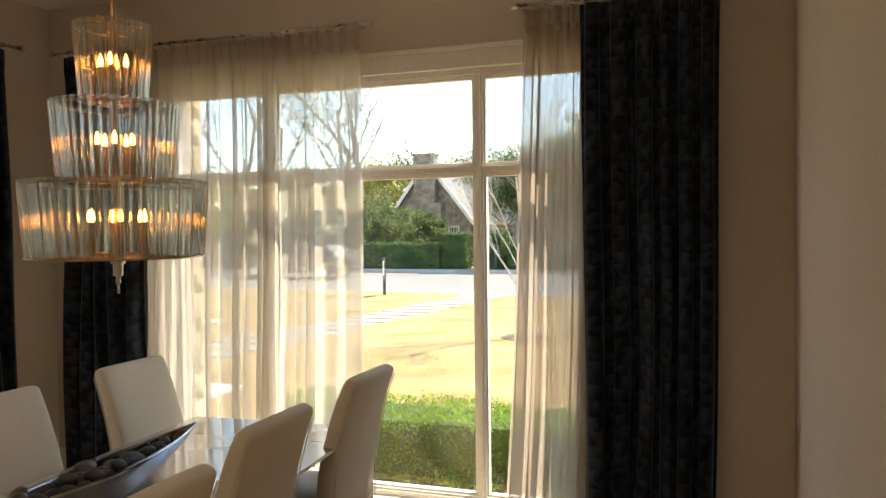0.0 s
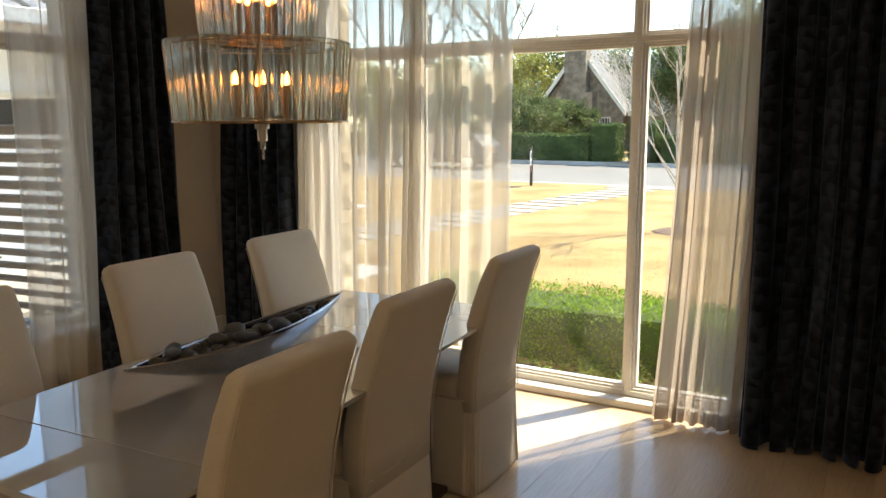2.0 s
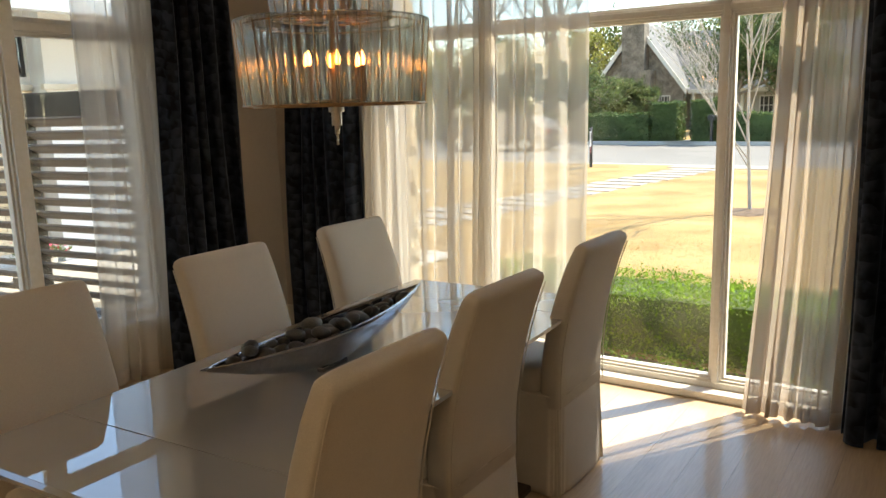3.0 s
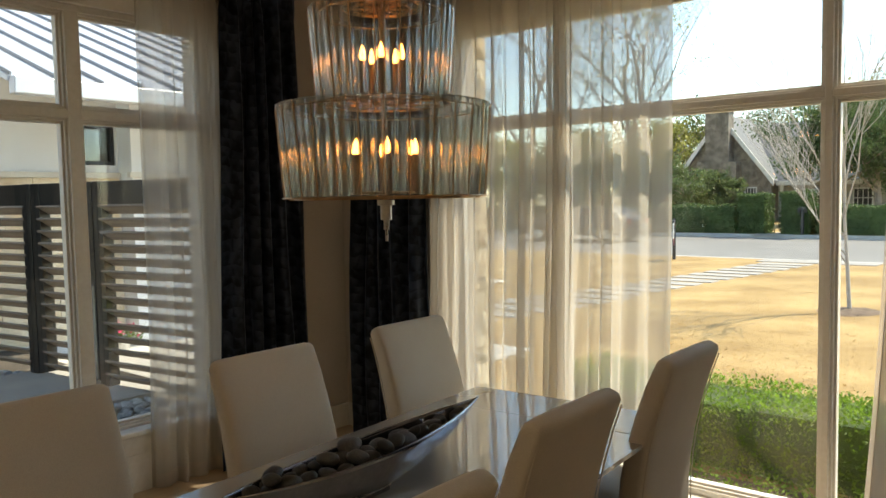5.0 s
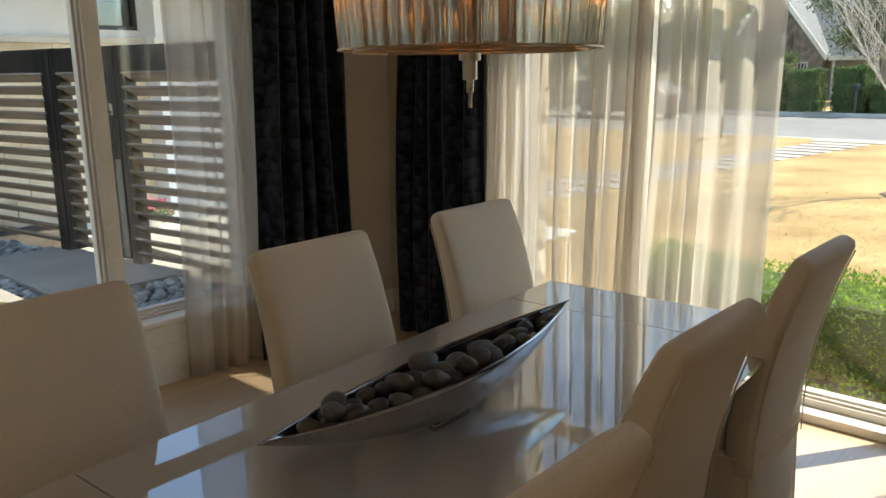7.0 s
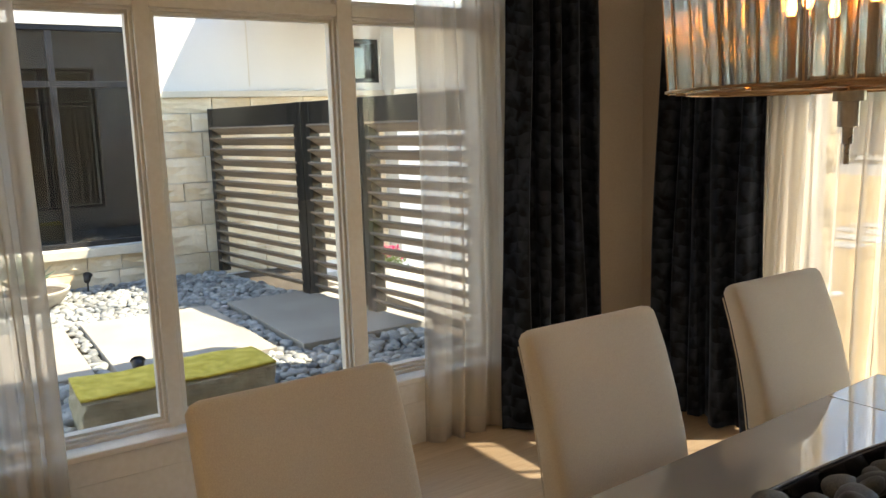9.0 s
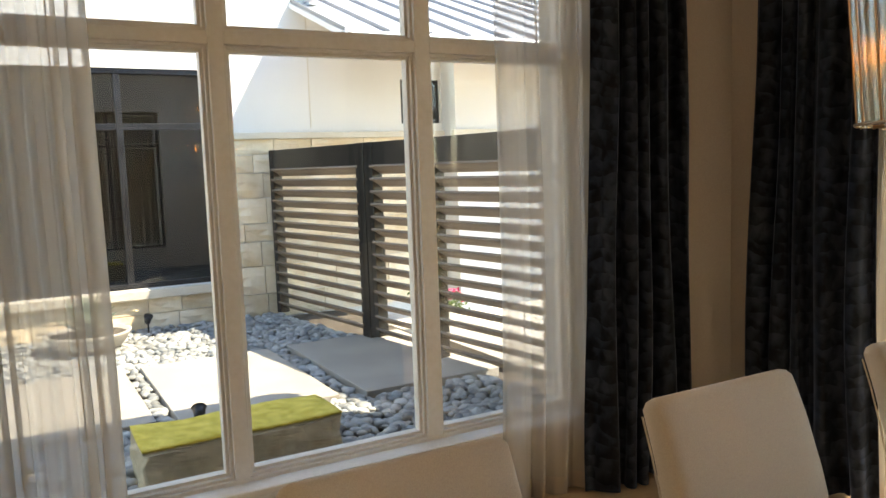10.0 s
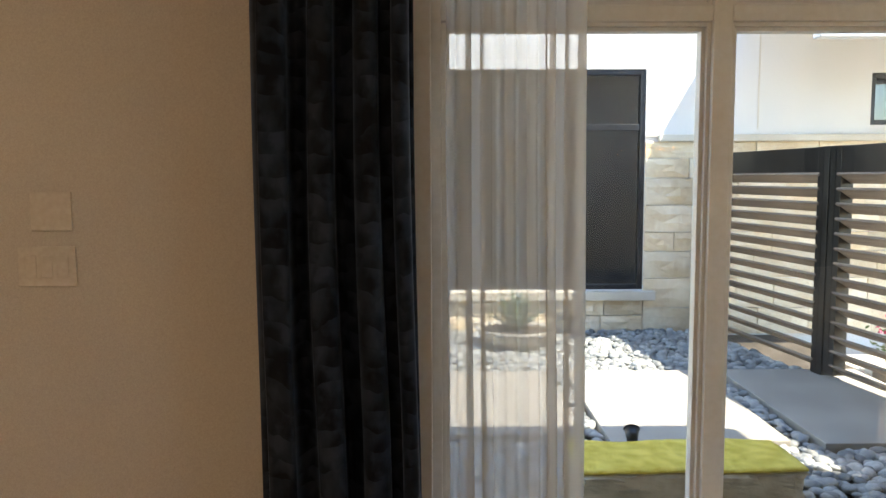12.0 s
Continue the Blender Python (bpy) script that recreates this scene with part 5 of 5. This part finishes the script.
# ---- street things ----
def yard_sign():
    black, white, red = mat("black_paint", (0.02, 0.02, 0.02), (0.03, 0.03, 0.03), 5, 0.5), mat("white_board", (0.7, 0.7, 0.7), (0.75, 0.75, 0.75), 5, 0.5), mat("dark_red_board", (0.10, 0.02, 0.025), (0.13, 0.03, 0.03), 5, 0.5)
    o = thing("yard_sign", pose(-9.3, 21.3, -0.25, 0, 0, -68), "black post sign on the lawn near the street", "sign")
    part("post", boxes((-0.04, 0.04, -0.04, 0.04, 0, 1.08), bevel=0.005), black, o)
    part("arm", boxes((0.04, 0.62, -0.025, 0.025, 0.98, 1.04), bevel=0.004), black, o)
    part("board", boxes((0.06, 0.60, -0.012, 0.012, 0.58, 0.97), bevel=0.003), white, o)
    for z0, z1 in ((0.62, 0.66), (0.68, 0.71), (0.76, 0.92)):
        part("lettering_bar", boxes((0.12, 0.54, -0.016, -0.012, z0, z1)), black, o)
        part("lettering_bar", boxes((0.12, 0.54, 0.012, 0.016, z0, z1)), black, o)
    part("rider_board", boxes((0.06, 0.60, -0.012, 0.012, 0.40, 0.56), bevel=0.003), red, o, "dark red lower board")


yard_sign()


def letter_box():
    o = thing("mailbox", pose(-9.75, 33.75, -0.215), "dark mailbox on a post beside the street hedge", "mailbox")
    part("post", boxes((-0.05, 0.05, -0.05, 0.05, 0, 0.85), bevel=0.006), BRONZE, o)
    bm = boxes((-0.11, 0.11, -0.26, 0.24, 0.85, 0.97))
    bmesh.ops.create_cone(bm, cap_ends=True, segments=20, radius1=0.11, radius2=0.11, depth=0.5, matrix=pose(0, -0.01, 0.97, 90, 0, 0))
    part("box", bm, BRONZE, o)


letter_box()


def parked_car():
    paint = mat("dark_blue_paint", (0.012, 0.014, 0.02), (0.018, 0.021, 0.028), 3, 0.45, 0.0, 0, coat=0.15)
    tyre, rim = mat("tyre_rubber", (0.02, 0.02, 0.02), (0.03, 0.03, 0.03), 9, 0.85), mat("alloy", (0.4, 0.4, 0.41), (0.5, 0.5, 0.51), 9, 0.3, 1.0)
    lampm = mat("lamp_plastic", (0.30, 0.02, 0.02), (0.4, 0.04, 0.03), 9, 0.2)
    o = thing("parked_car", pose(-17.0, 29.6, -0.37) @ Matrix.Diagonal((1.1, 1.0, 0.86, 1)), "dark blue sport utility car parked in the street", "car")
    side = [(-2.25, 0.45), (-2.28, 0.8), (-2.2, 0.98), (-1.35, 1.06), (1.95, 1.08), (2.22, 0.98), (2.28, 0.6), (2.2, 0.38), (1.9, 0.3), (-1.9, 0.3)]
    loops = []
    for y, k in ((-0.9, 0.93), (-0.86, 0.98), (-0.7, 1.0), (0.7, 1.0), (0.86, 0.98), (0.9, 0.93)):
        loops.append([(x * (0.985 if abs(y) > 0.8 else 1), y, 0.68 + (z - 0.68) * k) for x, z in side])
    part("body", loft(bmesh.new(), loops), paint, o)
    cab = [(-1.3, 1.05), (-0.55, 1.56), (0.1, 1.62), (1.55, 1.58), (2.0, 1.08)]
    loops = [[(x * (1 if abs(y) < 0.75 else 0.98), y * (1 - 0.16 * max(0, z - 1.05) / 0.5), z) for x, z in cab] for y in (-0.84, -0.7, 0.7, 0.84)]
    cabin = part("cabin", loft(bmesh.new(), loops), paint, o)
    for sgn in (-1, 1):
        for x0, x1, t0, t1 in ((-1.0, -0.15, -0.55, -0.1), (-0.08, 0.85, -0.03, 0.82), (0.92, 1.72, 0.9, 1.5)):
            bm = bmesh.new()
            q = [(x0, 0.845 * sgn, 1.10), (x1, 0.845 * sgn, 1.10), (t1, 0.745 * sgn, 1.50), (t0, 0.745 * sgn, 1.50)]
            loft(bm, [q, [(x, y * 1.008, z) for x, y, z in q]])
            part("side_window", bm, ROOMSHADE, cabin)
    for x in (-1.4, 1.4):
        for y in (-0.84, 0.84):
            w = part("wheel", rod(bmesh.new(), (x, y - 0.11, 0.35), (x, y + 0.11, 0.35), 0.35, seg=28), tyre, o)
            part("rim", rod(bmesh.new(), (x, y - 0.117, 0.35), (x, y + 0.117, 0.35), 0.22, seg=20), rim, w)
    for y in (-0.72, 0.72):
        part("tail_light", boxes((2.2, 2.26, y - 0.12, y + 0.12, 0.82, 1.02), bevel=0.01), lampm, o)
        part("headlight", boxes((-2.29, -2.22, y - 0.13, y + 0.13, 0.72, 0.86), bevel=0.01), rim, o)


parked_car()


def flower_pot():
    pink = mat("pink_petal", (0.55, 0.03, 0.10), (0.75, 0.06, 0.18), 9, 0.6, bump=0)
    o = thing("flower_pot", pose(-8.45, 5.95, -0.25), "pot of bright pink flowers beyond the gate", "potted plant")
    part("pot", turned(bmesh.new(), [(0.12, 0), (0.17, 0.24), (0.18, 0.28), (0.16, 0.28)], 24), POTCLAY, o)
    rs = np.random.RandomState(8)
    for nm, m, cnt, sz, up in (("foliage", OLIVE, 400, 0.06, 0.33), ("blossom", pink, 220, 0.05, 0.43)):
        p = rs.normal(0, 1, (cnt, 3)) * (0.11, 0.11, 0.04) + (0, 0, up)
        s2 = sz * rs.uniform(0.6, 1.2, cnt)
        lv = scatter(nm, "", "", m, leaf_v, leaf_f, rot_mats(p, rs.uniform(-1, 1, cnt), rs.uniform(-1, 1, cnt), rs.uniform(0, 6.3, cnt), np.stack([s2] * 3, 1)), "", False)
        lv.parent = o


flower_pot()

# stone jamb outside the lawn window
pier = tagged(part("stone_jamb", boxes((-4.58, -3.52, 5.69, 5.9, -0.3, 3.2)), CAST), "limestone block facing beside the lawn window", "wall", kind="structure")
stone_face(pier, 5.69, 5.91, -0.25, 3.15, -3.52)

# oak planks
plank_me = []
for k in range(5):
    bm = boxes((0, 1, 0, 1, -0.009, 0.0))
    me = bpy.data.meshes.new("plank")
    bm.to_mesh(me)
    bm.free()
    me.materials.append(OAK)
    plank_me.append(me)
rng = random.Random(17)
PW = 0.178
for i in range(26):
    y = -0.6 - rng.uniform(0, 1.6)
    while y < FY:
        ln = rng.uniform(1.5, 2.4)
        y0, y1 = max(y, -2.2), min(y + ln, FY)
        x0 = WX + i * PW
        if y1 > y0 + 0.02:
            pk = part("plank", plank_me[i % 5], None, floor)
            pk.matrix_basis = Matrix.Translation((x0 + 0.0004, y0 + 0.0004, 0.0)) @ Matrix.Diagonal((PW - 0.0008, y1 - y0 - 0.0008, 1, 1))
        y += ln

# dry grass blades on the near lawn
STRAW = leafy("straw_blade", (0.36, 0.235, 0.085), (0.48, 0.33, 0.14))
rs = np.random.RandomState(12)
cnt = 36000
gy = 7.3 + 12.0 * rs.rand(cnt) ** 1.6
gx = -1.5 - (gy - 2.0) * rs.uniform(-0.35, 1.05, cnt)
keepers = [not (abs(a + 3.33) < 0.5 and abs(b - 14.0) < 0.5) and not (b > 10.1 and abs(a + 7.75 - 1.3 * ((b - 10.2) / 10.7)) < 0.8) for a, b in zip(gx, gy)]
gp = np.stack([gx, gy, np.full(cnt, -0.249)], 1)[keepers]
cnt = len(gp)
hgt = rs.uniform(0.008, 0.022, cnt)
gm = rot_mats(gp, rs.uniform(1.15, 1.45, cnt), rs.uniform(-0.25, 0.25, cnt), rs.uniform(0, 6.3, cnt), np.stack([np.full(cnt, 0.010), np.full(cnt, 0.010), hgt * 2.2], 1))
scatter("grass", "short straw-coloured dormant grass blades on the lawn", "grass", STRAW, np.array([(-0.5, 0, 0), (0.5, 0, 0), (0.15, 0.3, 1)]), np.array([(0, 1, 2)]), gm, "stuff", False)


# the street and its garden lie at a slight angle to the house
YARD = pose(-0.3, 5.0, 0, 0, 0, -1.63) @ pose(0.3, -5.0, 0)
for ob in [o for o in bpy.data.objects if o not in before_yard and o.parent is None and o.name.split(".")[0] in YARD_THINGS]:
    ob.matrix_world = YARD @ ob.matrix_world

# ---- thin clouds far off ----
def cloud_sheet():
    m, n, l, b = nodes_of("thin_cloud")
    n.remove(b)
    t1 = tex(n, l, 0.0016, 7, (0.55, 1.6, 1))
    r = ramp(n, l, t1.outputs["Fac"], [(0.60, (0, 0, 0)), (0.82, (0.6, 0.6, 0.6))])
    e, t, mx = n.new("ShaderNodeEmission"), n.new("ShaderNodeBsdfTransparent"), n.new("ShaderNodeMixShader")
    e.inputs["Color"].default_value = (1.0, 0.99, 0.97, 1)
    e.inputs["Strength"].default_value = 0.5
    l.new(r, mx.inputs["Fac"])
    l.new(t.outputs[0], mx.inputs[1])
    l.new(e.outputs[0], mx.inputs[2])
    l.new(mx.outputs[0], n["Material Output"].inputs["Surface"])
    bm = bmesh.new()
    bm.faces.new([bm.verts.new(v) for v in ((-4000, 520, 420), (1500, 520, 420), (1500, 4800, 420), (-4000, 4800, 420))])
    tagged(part("backdrop", bm, m), "thin white clouds in the blue sky", "cloud", kind="structure")


cloud_sheet()
